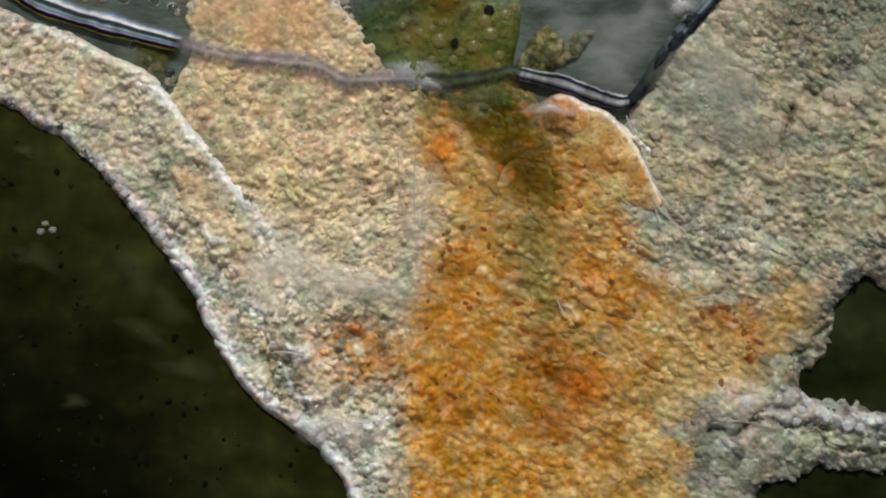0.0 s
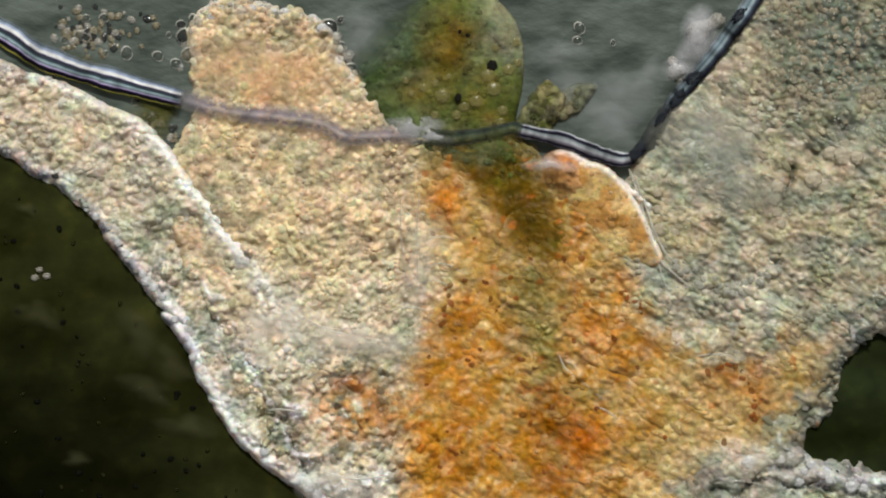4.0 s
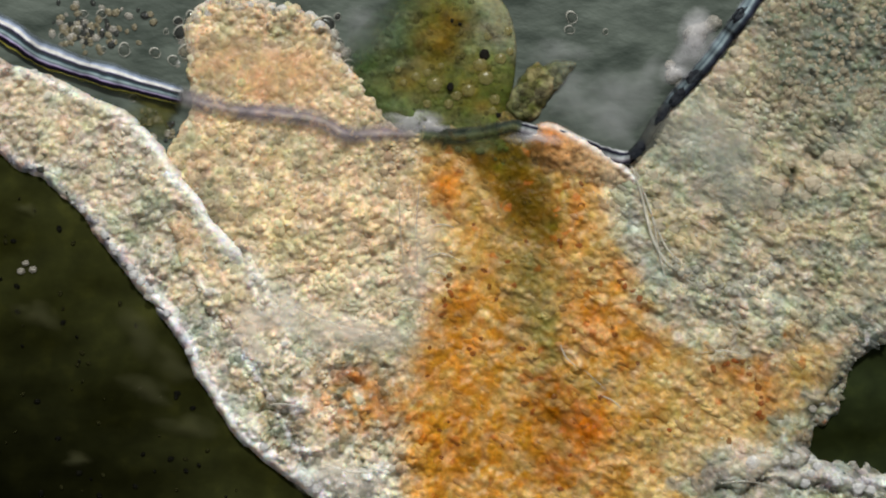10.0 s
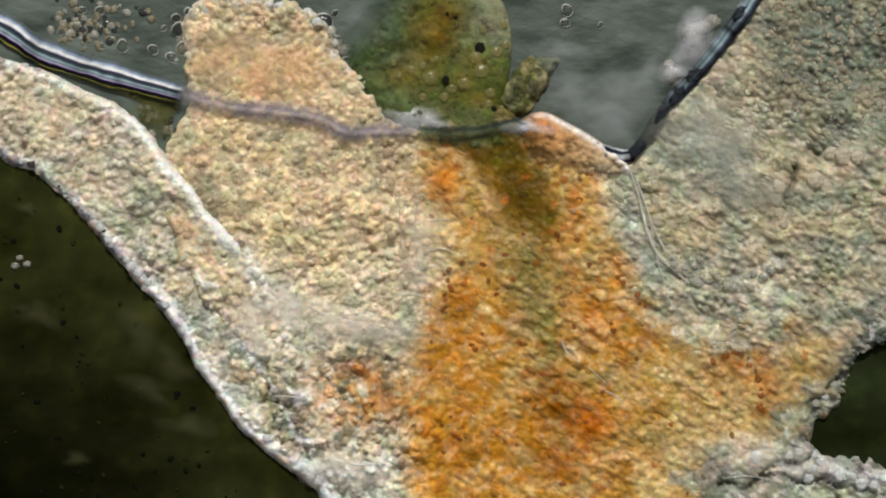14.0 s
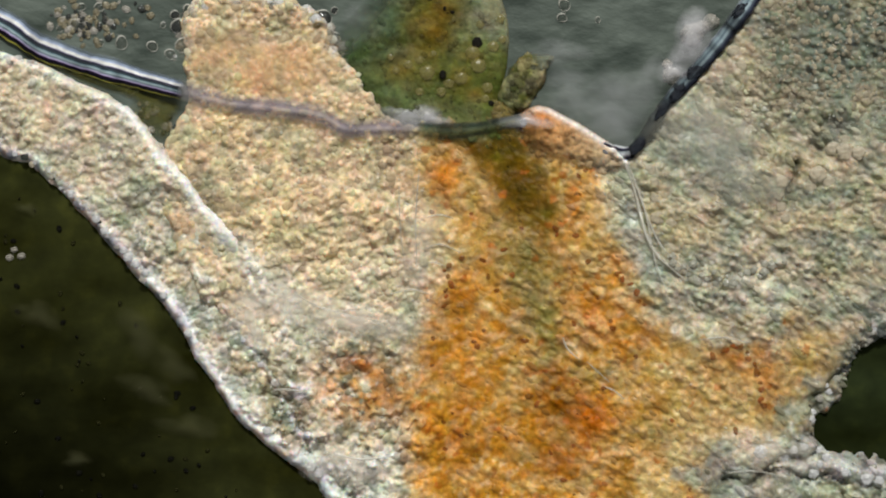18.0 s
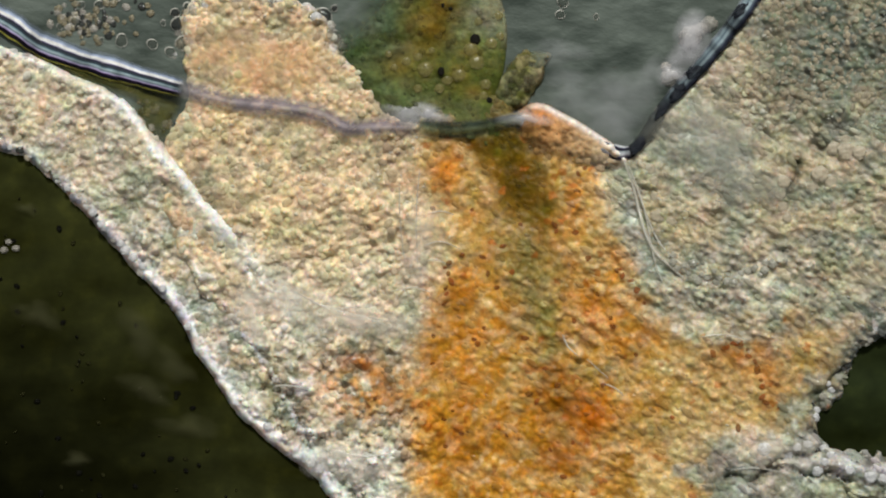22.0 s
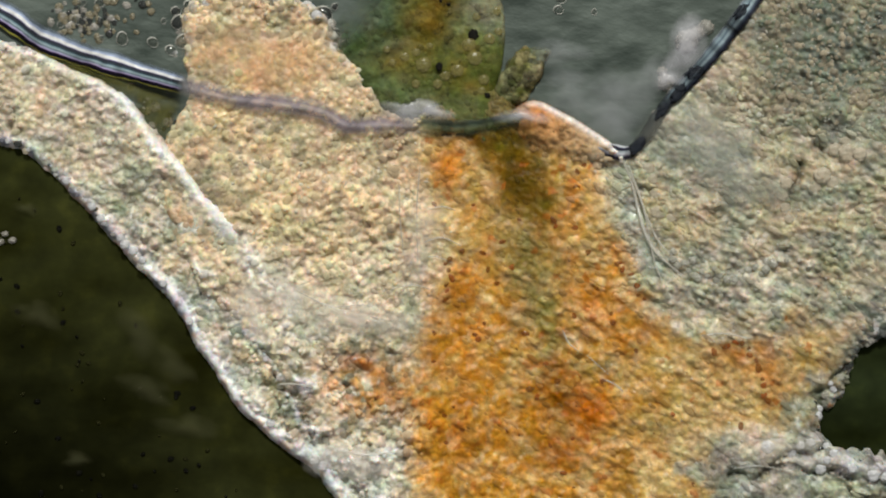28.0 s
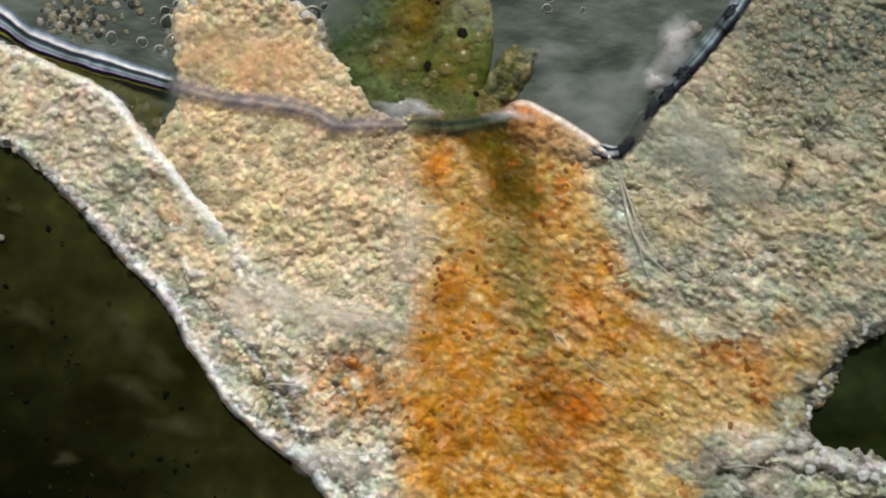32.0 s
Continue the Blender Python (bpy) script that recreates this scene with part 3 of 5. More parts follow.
def fold_pigment(u, v, own):
    w = wobble(u, v, 21)
    c = np.zeros(u.shape + (3,)) + np.array((0.545, 0.475, 0.36))
    c = mix(c, (0.44, 0.435, 0.345), soft(v - 340 + w, 45))
    c = mix(c, (0.62, 0.61, 0.53), soft(v - 520 + w, 30) * 0.8)
    c = mix(c, (0.26, 0.27, 0.18), soft(lattice_noise(u, v, 30, 41) - 0.52, 0.06) * soft(v - 330 + w, 40) * 0.8)
    c = mix(c, (0.60, 0.42, 0.24), soft(lattice_noise(u, v, 26, 42) - 0.66, 0.06) * 0.5)
    c = mix(c, (0.10, 0.115, 0.06), (spot(u, v, 490, 680, 45, 50) + spot(u, v, 400, 470, 60, 40)) * soft(lattice_noise(u, v, 16, 43) - 0.55, 0.05) * 0.8)
    c = flecked(c, u, v, 440, 0.25 + 0.75 * soft(v - 380 + w, 30))
    c = mix(c, (0.86, 0.86, 0.87), raised(u, v) * 0.85)
    sd = inside(u, v, FOLD)
    inward = soft(u - 0.95 * v + 25, 25) * soft(470 - v, 32)
    # Crease shade painted on the fold as well.
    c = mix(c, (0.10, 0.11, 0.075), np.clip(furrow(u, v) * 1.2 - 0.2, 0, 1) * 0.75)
    # Optical edge brightness of the fold, painted as a near-white rim.
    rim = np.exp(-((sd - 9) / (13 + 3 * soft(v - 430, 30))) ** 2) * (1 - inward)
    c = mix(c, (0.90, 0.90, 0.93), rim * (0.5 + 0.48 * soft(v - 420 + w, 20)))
    beads = soft(lattice_noise(u, v, 15, 445) - 0.56, 0.04) * np.exp(-((sd - 4) / 11) ** 2) * (1 - inward)
    c = mix(c, (0.13, 0.14, 0.19), beads * (0.9 - 0.5 * soft(v - 600, 30)))
    c = mix(c, (0.62, 0.40, 0.30), soft(lattice_noise(u, v, 17, 446) - 0.64, 0.04) * np.exp(-((sd - 6) / 12) ** 2) * (1 - inward) * 0.6)
    # The shine of the inner crest and its flank is painted too.
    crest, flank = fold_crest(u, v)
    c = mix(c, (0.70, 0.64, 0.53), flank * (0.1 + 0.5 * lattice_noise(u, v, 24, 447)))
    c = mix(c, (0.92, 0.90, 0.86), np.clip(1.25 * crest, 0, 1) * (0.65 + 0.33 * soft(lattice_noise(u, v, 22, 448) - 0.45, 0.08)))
    return np.clip(mottled(c, u, v, 320) * (0.88 + 0.26 * own[..., None]), 0, 0.88)


def head_pigment(u, v, own):
    w = wobble(u, v, 51)
    c = np.zeros(u.shape + (3,)) + np.array((0.080, 0.102, 0.016))
    c = mix(c, (0.055, 0.088, 0.034), soft(722 - u + 0.25 * v + 0.6 * w, 24) * 0.9)
    c = mix(c, (0.085, 0.12, 0.075), soft(lattice_noise(u, v * 1.6 + 0.4 * u, 40, 54) - 0.5, 0.08) * soft(715 - u + 0.2 * v, 20) * soft(110 - v + w, 20) * 0.8)
    c = mix(c, (0.25, 0.26, 0.17), soft(u - 826 + 0.6 * w, 14) * soft(66 - v + w, 18) * 0.9)
    c = mix(c, (0.17, 0.095, 0.006), spot(u + 0.4 * w, v, 768, 50, 46, 62) * 0.85)
    c = mix(c, (0.085, 0.055, 0.004), (spot(u, v, 790, 16, 26, 18) + spot(u + 0.3 * w, v, 770, 72, 24, 12)) * 0.7)
    c = mix(c, (0.045, 0.060, 0.008), (spot(u, v, 782, 122, 18, 20) + spot(u, v, 878, 160, 30, 20) + spot(u, v, 700, 70, 60, 10)) * 0.8)
    c = mix(c, (0.17, 0.12, 0.018), spot(u + 0.4 * w, v, 710, 122, 46, 26) * 0.7)
    c = mix(c, (0.22, 0.15, 0.02), (spot(u, v, 815, 132, 18, 16) + spot(u, v, 838, 165, 30, 14) + spot(u, v, 835, 96, 20, 8)) * 0.7)
    c = mix(c, (0.06, 0.075, 0.012), soft(lattice_noise(u, v, 30, 53) - 0.5, 0.07) * soft(v - 100 + w, 25) * 0.55)
    c = mix(c, (0.13, 0.13, 0.06), soft(v - 172 + 0.5 * w, 14) * soft(840 - u + w, 14) * 0.6)
    return np.clip(mottled(c, u, v, 340) * (0.85 + 0.25 * own[..., None]), 0, 0.8)


def dome_pigment(u, v, own, base):
    w = wobble(u, v, 61)
    c = np.where((v < 235)[..., None], base * 0 + np.array((0.50, 0.25, 0.085)), base)
    c = mix(c, (0.50, 0.25, 0.085), soft(262 - v + 0.4 * w, 9))
    c = mix(c, (0.56, 0.19, 0.03), spot(u, v, 962, 203, 36, 20) * 0.8)
    c = mix(c, (0.12, 0.085, 0.01), soft(928 - u + 0.35 * (v - 240) + 0.5 * w, 10) * soft(300 - v, 20) * 0.9)
    c = mix(c, (0.54, 0.40, 0.26), soft(u - 1000 + 0.5 * w, 14) * 0.6)
    sd = inside(u, v, DOME)
    # Highlight along the dome's upper edge, painted into the pigment.
    c = mix(c, (0.86, 0.80, 0.78), np.exp(-((sd - 6) / 7) ** 2) * soft(u - 945, 14) * soft(330 - v, 12) * 0.9)
    return np.clip(c * (0.86 + 0.28 * own[..., None]), 0, 0.85)


def rounded(sd, width):
    s = np.clip(sd / width, 0, 1)
    return np.sqrt(np.clip(1 - (1 - s) ** 2, 0, 1))


# heights in plan units
SD_T = inside(GU, GV, TISSUE) + wobble(GU, GV, 71, 0.35)
REL_T, OWN_T = relief(GU, GV, 11.5, 80, 1.25)
in_column = soft(inside(GU, GV, COLUMN), 14)
smooth_top = spot(GU, GV, 445, 98, 120, 68)
clear_strip = np.max([spot(GU, GV, a, b, 34, 34) for a, b in smooth_line([(1088, 300), (1112, 350), (1128, 410), (1160, 470)], 4)], 0)
broad, _ = relief(GU, GV, 17, 84, 1.2)
REL_T = (REL_T * (1 - 0.5 * in_column) + 0.65 * in_column * broad) * (1 - 0.45 * clear_strip) * (1 - 0.45 * spot(GU, GV, 1250, 232, 80, 60)) * (1 - 0.1 * in_column - 0.25 * in_column * spot(GU, GV, 905, 310, 80, 100)) * (1 - 0.78 * smooth_top)
not_beaded = 1 - soft(GU - 1350, 20) * soft(200 - GV, 20)
REL_T = REL_T + (streaks(GU, GV, 13, 460) - 0.5) * soft(GU - 900, 50) * (1 - 0.9 * spot(GU, GV, 915, 320, 110, 120)) * not_beaded * (9 - 2 * in_column) * soft(760 - GV, 20)
H_T = 24 * rounded(SD_T, 40) + swollen(GU, GV) + REL_T * np.clip(SD_T / 10, 0, 1) - 14 * furrow(GU, GV) + 7 * raised(GU, GV)
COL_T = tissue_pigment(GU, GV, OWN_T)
# Edge brightness along the right gap, painted in faint patches.
pale_rim = np.exp(-((SD_T - 8) / 12) ** 2) * soft(GU - 1380, 20)
COL_T = mix(COL_T, (0.55, 0.57, 0.58), pale_rim * 0.15 * soft(lattice_noise(GU, GV, 12, 44) - 0.5, 0.06))
crest = np.exp(-((SD_T - 6) / 11) ** 2) * soft(190 - GV, 14) * soft(720 - GU, 14) * soft(GU - 330, 6)
COL_T = mix(COL_T, (0.66, 0.63, 0.62), crest * 0.75 * soft(lattice_noise(GU, GV, 12, 45) - 0.4, 0.06))
SD_F = inside(GU, GV, FOLD) + wobble(GU, GV, 72, 0.15)
REL_F, OWN_F = relief(GU, GV, 11, 90, 1.3)
inner = soft(GU - 0.95 * GV + 25, 25) * soft(470 - GV, 32)        # the rim along the strand side
crested, flanked = fold_crest(GU, GV)
ridge = np.exp(-((SD_F - 10) / 9) ** 2) * (1 - inner)
low_rim = np.exp(-((SD_F - 12) / 14) ** 2) * (1 - inner) * soft(GV - 420, 25)
H_F = (11 + 13 * inner) * rounded(SD_F, 18) + REL_F * np.clip(SD_F / 22, 0.1, 1) * (1 - 0.75 * crested) * (1 - 0.7 * low_rim) + 4 * ridge + 5 * low_rim + 9 * crested + 4 * flanked
sink = soft(GU - 0.55 * (GV - 560) - 500, 18) * soft(GV - 470, 20)      # the fold runs out into the sheet here
H_F = H_F - 7 * sink - 10 * furrow(GU, GV) + 7 * raised(GU, GV)
H_T = H_T - 15 * soft(SD_F - 3, 5) * inner           # the sheet dips under the rim of the fold
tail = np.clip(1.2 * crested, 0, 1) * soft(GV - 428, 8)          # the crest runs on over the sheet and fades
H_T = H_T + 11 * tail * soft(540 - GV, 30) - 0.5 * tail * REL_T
# The painted crest brightness continues on the sheet.
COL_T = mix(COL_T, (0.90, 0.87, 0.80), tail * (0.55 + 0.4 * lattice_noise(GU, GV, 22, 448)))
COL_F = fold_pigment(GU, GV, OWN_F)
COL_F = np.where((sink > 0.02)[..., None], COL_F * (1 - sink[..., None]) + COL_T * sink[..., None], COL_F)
SD_H = inside(GU, GV, HEAD)
REL_H, OWN_H = relief(GU, GV, 15, 100, 0.5)
H_H = 26 * rounded(SD_H, 50) + 0.8 * REL_H * np.clip(SD_H / 15, 0, 1)
COL_H = head_pigment(GU, GV, OWN_H)
FADE_H = np.clip((SD_H + 4) / (10 + 10 * soft(735 - GU + 0.2 * GV, 25) + 52 * soft(700 - GU, 25) * soft(92 - GV, 14)), 0.0, 1) * np.clip((250 - GV) / 40, 0, 1)
SD_D = inside(GU, GV, DOME)
REL_D, OWN_D = relief(GU, GV, 14, 110, 0.4)
H_D = 8 + 36 * rounded(SD_D, 36) * np.clip(1 - (GV - 225) / 110, 0, 1) * np.clip((GU - 880) / 70, 0, 1) + REL_T
COL_D = dome_pigment(GU, GV, OWN_D, COL_T)


def grain_mesh(name, wide, seed, material):
    """A low rounded grain, 50 triangles, flat underneath."""
    r = random.Random(seed)
    rings, n = ((1.0, -0.25), (0.93, 0.22), (0.55, 0.62)), 10
    verts = [(a * math.cos(k * math.tau / n) * (1 + r.uniform(-.1, .1)) * wide, a * math.sin(k * math.tau / n) * (1 + r.uniform(-.1, .1)), h)
             for a, h in rings for k in range(n)] + [(0, 0, 0.76)]
    faces = [(q * n + k, q * n + (k + 1) % n, (q + 1) * n + (k + 1) % n, (q + 1) * n + k) for q in (0, 1) for k in range(n)]
    faces += [(2 * n + k, 2 * n + (k + 1) % n, 3 * n) for k in range(n)]
    return mesh_from(name, verts, faces, material)


GRAINS = [grain_mesh("granule", 1 + 0.13 * k, k, GRAIN) for k in range(5)]
SOFT_GRAINS = [grain_mesh("granule", 1 + 0.13 * k, k, SOFT_GRAIN) for k in range(5)]


def seeds_in(sd, pitch, seed, low=-8):
    """Jittered clump centres where the sheet lies."""
    r = np.random.default_rng(seed)
    out = []
    for row, b in enumerate(np.arange(-110, 1060, pitch * 0.87)):
        for a in np.arange(-150, 1690, pitch):
            u = a + (row % 2) * pitch / 2 + r.uniform(-0.2, 0.2) * pitch
            v = b + r.uniform(-0.2, 0.2) * pitch
            i, j = int(round((v + 130) / STEP)), int(round((u + 170) / STEP))
            if 0 <= i < sd.shape[0] and 0 <= j < sd.shape[1] and sd[i, j] > low:
                out.append((u, v))
    return out


def lay(seeds, owner_of, sd, height, pigment, drifting, part_name, grains, size, seed, overlap=46):
    """Lay a sheet as clumps that drift one by one, each with its own grains."""
    pts = np.array(seeds)
    r = np.random.default_rng(seed)
    for k, (cu, cv) in enumerate(seeds):
        reach = 150
        j0, j1 = max(0, int((cu - reach + 170) / STEP)), min(GU.shape[1], int((cu + reach + 170) / STEP))
        i0, i1 = max(0, int((cv - reach + 130) / STEP)), min(GU.shape[0], int((cv + reach + 130) / STEP))
        u, v, s = GU[i0:i1, j0:j1], GV[i0:i1, j0:j1], sd[i0:i1, j0:j1]
        near = pts[np.hypot(pts[:, 0] - cu, pts[:, 1] - cv) < 2 * reach + 60]
        d = np.min([np.hypot(u - a, v - b) for a, b in near], 0)
        beyond = np.hypot(u - cu, v - cv) - d
        keep = (beyond < overlap) & (s > -7)
        if keep.sum() < 30:
            continue
        z = height[i0:i1, j0:j1] - 0.011 * beyond ** 2
        z = np.where(s < 0, np.minimum(z, s * 0.6), z)
        quad = keep[:-1, :-1] & keep[1:, :-1] & keep[:-1, 1:] & keep[1:, 1:]
        if not quad.any():
            continue
        idn = np.arange(u.size).reshape(u.shape)
        f = np.stack([idn[1:, :-1][quad], idn[1:, 1:][quad], idn[:-1, 1:][quad], idn[:-1, :-1][quad]], 1)
        used, f = np.unique(f, return_inverse=True)
        f = f.reshape(-1, 4)
        verts = np.stack([(u.ravel()[used] - cu) / 1000 * LIFT, (cv - v.ravel()[used]) / 1000 * LIFT, z.ravel()[used] / 1000], 1)
        col = pigment[i0:i1, j0:j1].reshape(-1, 3)[used]
        owner = owner_of(cu, cv)
        clump = new(part_name, mesh_from(part_name, verts.tolist(), f.tolist(), BED, col))
        clump.parent = owner
        clump.location = (east(cu) - owner.location.x, north(cv) - owner.location.y, 0)
        carry(clump, ways_at(drifting, cu, cv))
        core = np.argwhere((beyond < 2) & (s > 3))
        if not len(core):
            continue
        edge = np.argwhere((beyond < 2) & (s > (6 if drifting == "fold" else 0)) & (s < 15))
        picked = list(core[r.permutation(len(core))[:grains(cu, cv)]]) + list(edge[r.permutation(len(edge))[:len(edge) // 26]])
        for i, j in picked:
            if drifting == "fold" and crested[i0 + i, j0 + j] + low_rim[i0 + i, j0 + j] > 0.5:     # the crest is smooth
                continue
            dark = pigment[i0 + i, j0 + j].sum() < 0.36
            g = new("granule", (SOFT_GRAINS if dark else GRAINS)[r.integers(5)])
            g.parent = clump
            q = size(u[i, j], v[i, j]) * r.choice((0.5, 0.65, 0.8, 0.95, 1.2)) * r.uniform(0.9, 1.1) / 1000
            g.location = ((u[i, j] - cu) / 1000 * LIFT, (cv - v[i, j]) / 1000 * LIFT, z[i, j] / 1000 - 0.12 * q)
            g.rotation_euler = (r.uniform(-.25, .25), r.uniform(-.25, .25), r.uniform(0, 6.28))
            g.scale = (q, q, q * r.uniform(0.35, 0.62))
            if u[i, j] > 800 and not (u[i, j] > 1310 and v[i, j] < 230):     # cells drawn out to the south-east
                g.rotation_euler.z = r.uniform(-0.9, -0.3)
                g.scale = (1.4 * q, 0.8 * q, q * r.uniform(0.3, 0.5))
            shade = (r.uniform(0.95, 1.45) if s[i, j] > 15 else r.uniform(0.9, 1.8)) * (1.75 if u[i, j] > 1310 and v[i, j] < 260 else 1)
            c = np.clip(pigment[i0 + i, j0 + j] * shade, 0, 0.86)
            if u[i, j] > 1340 + r.uniform(-30, 30) and v[i, j] < 205 + r.uniform(-30, 30):     # tan grains of the beaded top
                c = np.array((0.44, 0.38, 0.27)) * r.uniform(0.6, 1.4)
            if c[0] > 0.34 and c[2] < 0.12 and r.random() < 0.1:     # dark red pigment grains of the orange column
                g.scale = (0.85 * q, 0.8 * q, 0.4 * q)
                c = np.array((0.24, 0.062, 0.004))
            elif c[2] > 0.17 and r.random() < (0.25 if drifting == "fold" or (cu < 740 and cv > 560) else 0.2):                                   # small near-white grains standing in for specular sparkle
                g.scale = (0.5 * q, 0.42 * q, 0.5 * q)
                c = 0.5 * c + 0.5 * np.array((0.88, 0.88, 0.84))
            g.color = (*c, 1)


# ---- the setting ----
def slab(name, w, d, top, thick, material, label, category):
    bm = bmesh.new()
    bmesh.ops.create_cube(bm, size=1)
    bmesh.ops.scale(bm, vec=(w, d, thick), verts=bm.verts)
    bmesh.ops.translate(bm, vec=(0, 0, top - thick / 2), verts=bm.verts)
    bmesh.ops.bevel(bm, geom=bm.edges[:], offset=min(thick * 0.2, 0.01), segments=2, affect="EDGES")
    ob = part(name, bm, material, None)
    for p in ob.data.polygons:
        p.use_smooth = False
    return tagged(ob, label, category, kind="structure")


slab("ground", 400, 400, -0.08, 0.4, BENCH, "dark matt bench under the glass slide", "bench")
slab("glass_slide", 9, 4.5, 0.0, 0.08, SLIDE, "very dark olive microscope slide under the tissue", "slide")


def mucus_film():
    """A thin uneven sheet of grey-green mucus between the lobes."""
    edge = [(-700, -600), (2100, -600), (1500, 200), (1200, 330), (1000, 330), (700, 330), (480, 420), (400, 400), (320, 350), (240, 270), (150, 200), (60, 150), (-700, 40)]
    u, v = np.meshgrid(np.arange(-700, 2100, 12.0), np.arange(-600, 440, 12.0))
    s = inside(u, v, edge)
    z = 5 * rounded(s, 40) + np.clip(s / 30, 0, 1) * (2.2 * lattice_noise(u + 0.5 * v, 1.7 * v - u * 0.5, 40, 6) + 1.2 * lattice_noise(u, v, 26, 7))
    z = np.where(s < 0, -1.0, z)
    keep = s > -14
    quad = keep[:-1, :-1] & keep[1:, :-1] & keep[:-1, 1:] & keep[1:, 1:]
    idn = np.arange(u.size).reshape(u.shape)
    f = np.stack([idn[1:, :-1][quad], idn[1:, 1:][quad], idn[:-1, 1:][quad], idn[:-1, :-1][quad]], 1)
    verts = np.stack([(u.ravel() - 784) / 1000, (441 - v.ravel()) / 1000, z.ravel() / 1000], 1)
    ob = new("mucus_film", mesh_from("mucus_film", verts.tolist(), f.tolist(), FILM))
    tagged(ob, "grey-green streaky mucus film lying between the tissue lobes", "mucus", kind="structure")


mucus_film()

# ---- the tissue, lobe by lobe ----
cream_lobe = thing("tissue_lobe", 520, 380, "peach and cream granular tissue lobe crossed by the strand", "tissue")
orange_lobe = thing("tissue_lobe", 950, 620, "orange pigmented granular tissue column with an olive vein", "tissue")
grey_lobe = thing("tissue_lobe", 1350, 300, "grey-cream granular tissue lobe with beaded top", "tissue")
white_lobe = thing("tissue_lobe", 1400, 900, "whitish lumpy tissue lobe bordering a dark gap", "tissue")
fold = thing("tissue_fold", 250, 450, "cream tissue fold with its optical edge brightness painted as a white rim along the dark gap", "tissue")
head = thing("tissue_bud", 800, 80, "olive-green tissue bud with brown patches and black spots", "tissue")
dome = thing("tissue_dome", 990, 280, "orange-tan rounded tissue dome sliding over the strand", "tissue")


def tissue_owner(u, v):
    if v > 760 and u > 1220:
        return white_lobe
    if inside(np.array([[u]]), np.array([[v]]), COLUMN)[0, 0] > 0:
        return orange_lobe
    return cream_lobe if u < 900 else grey_lobe


def tissue_count(u, v):
    if u > 1310 and v < 250:
        return 138
    if inside(np.array([[u]]), np.array([[v]]), COLUMN)[0, 0] > 0 or math.hypot(u - 445, v - 98) < 75:
        return 15
    return 26 if u > 1070 and v < 770 else 42


def tissue_grain(u, v):
    if u > 1300 and v < 260:
        return 4.8
    if u < 780 and v < 480:
        return 6.3
    return 5.6


lay(seeds_in(SD_T, 112, 1), tissue_owner, SD_T, H_T, COL_T, "tissue", "clump", tissue_count, tissue_grain, 2)
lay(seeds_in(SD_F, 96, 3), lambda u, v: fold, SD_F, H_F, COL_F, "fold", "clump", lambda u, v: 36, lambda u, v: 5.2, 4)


def single(owner, sd, height, pigment, cu, cv, name, grains, size, seed, fade=None):
    """A lobe in one piece with its own grains."""
    r = np.random.default_rng(seed)
    keep = sd > -7
    z = np.where(sd < 0, np.minimum(height, sd * 0.6), height)
    quad = keep[:-1, :-1] & keep[1:, :-1] & keep[:-1, 1:] & keep[1:, 1:]
    idn = np.arange(GU.size).reshape(GU.shape)
    f = np.stack([idn[1:, :-1][quad], idn[1:, 1:][quad], idn[:-1, 1:][quad], idn[:-1, :-1][quad]], 1)
    used, f = np.unique(f, return_inverse=True)
    verts = np.stack([(GU.ravel()[used] - cu) / 1000 * LIFT, (cv - GV.ravel()[used]) / 1000 * LIFT, z.ravel()[used] / 1000], 1)
    ob = new(name, mesh_from(name, verts.tolist(), f.reshape(-1, 4).tolist(), BED, pigment.reshape(-1, 3)[used]))
    ob.parent = owner
    if fade is not None:
        ob.data.materials[0] = SOFT_BED
        rgba = np.concatenate([pigment.reshape(-1, 3)[used], fade.reshape(-1, 1)[used]], 1)
        ob.data.color_attributes["pigment"].data.foreach_set("color", rgba.astype(np.float32).ravel())
    core = np.argwhere(sd > (12 if fade is None else 18))
    for i, j in core[r.permutation(len(core))[:grains]]:
        g = new("granule", (GRAINS if fade is None else SOFT_GRAINS)[r.integers(5)])
        g.parent = ob
        q = size * r.uniform(0.5, 1.3) / 1000
        g.location = ((GU[i, j] - cu) / 1000 * LIFT, (cv - GV[i, j]) / 1000 * LIFT, z[i, j] / 1000 - 0.15 * q)
        g.rotation_euler = (r.uniform(-.25, .25), r.uniform(-.25, .25), r.uniform(0, 6.28))
        g.scale = (q, q, q * r.uniform(0.45, 0.8))
        g.color = (*np.clip(pigment[i, j] * r.uniform(0.9, 1.5), 0, 0.85), 1)
    return ob


def height_at(u, v, field=None):
    i, j = int(round((v + 130) / STEP)), int(round((u + 170) / STEP))
    f = H_T if field is None else field
    return max(0.0, f[min(max(i, 0), f.shape[0] - 1), min(max(j, 0), f.shape[1] - 1)])


def lump_bm(ru, rv, rz, seed, ragged=0.12, turn=0.0, grain=0.3):
    """A rounded uneven lump, flat underneath, sizes in plan units."""
    bm = bmesh.new()
    bmesh.ops.create_icosphere(bm, subdivisions=4, radius=1)
    c, q = math.cos(turn), math.sin(turn)
    for vert in bm.verts:
        p = vert.co.copy()
        k = 1 + ragged * noise.noise(p * 2.2 + Vector((seed, 0, 0))) + grain * ragged * noise.noise(p * 7 + Vector((0, seed, 0)))
        x, y, z = p.x * ru * k, p.y * rv * k, p.z * rz * k
        vert.co = ((x * c - y * q) / 1000, (x * q + y * c) / 1000, max(z, -0.25 * rz) / 1000)
    return bm


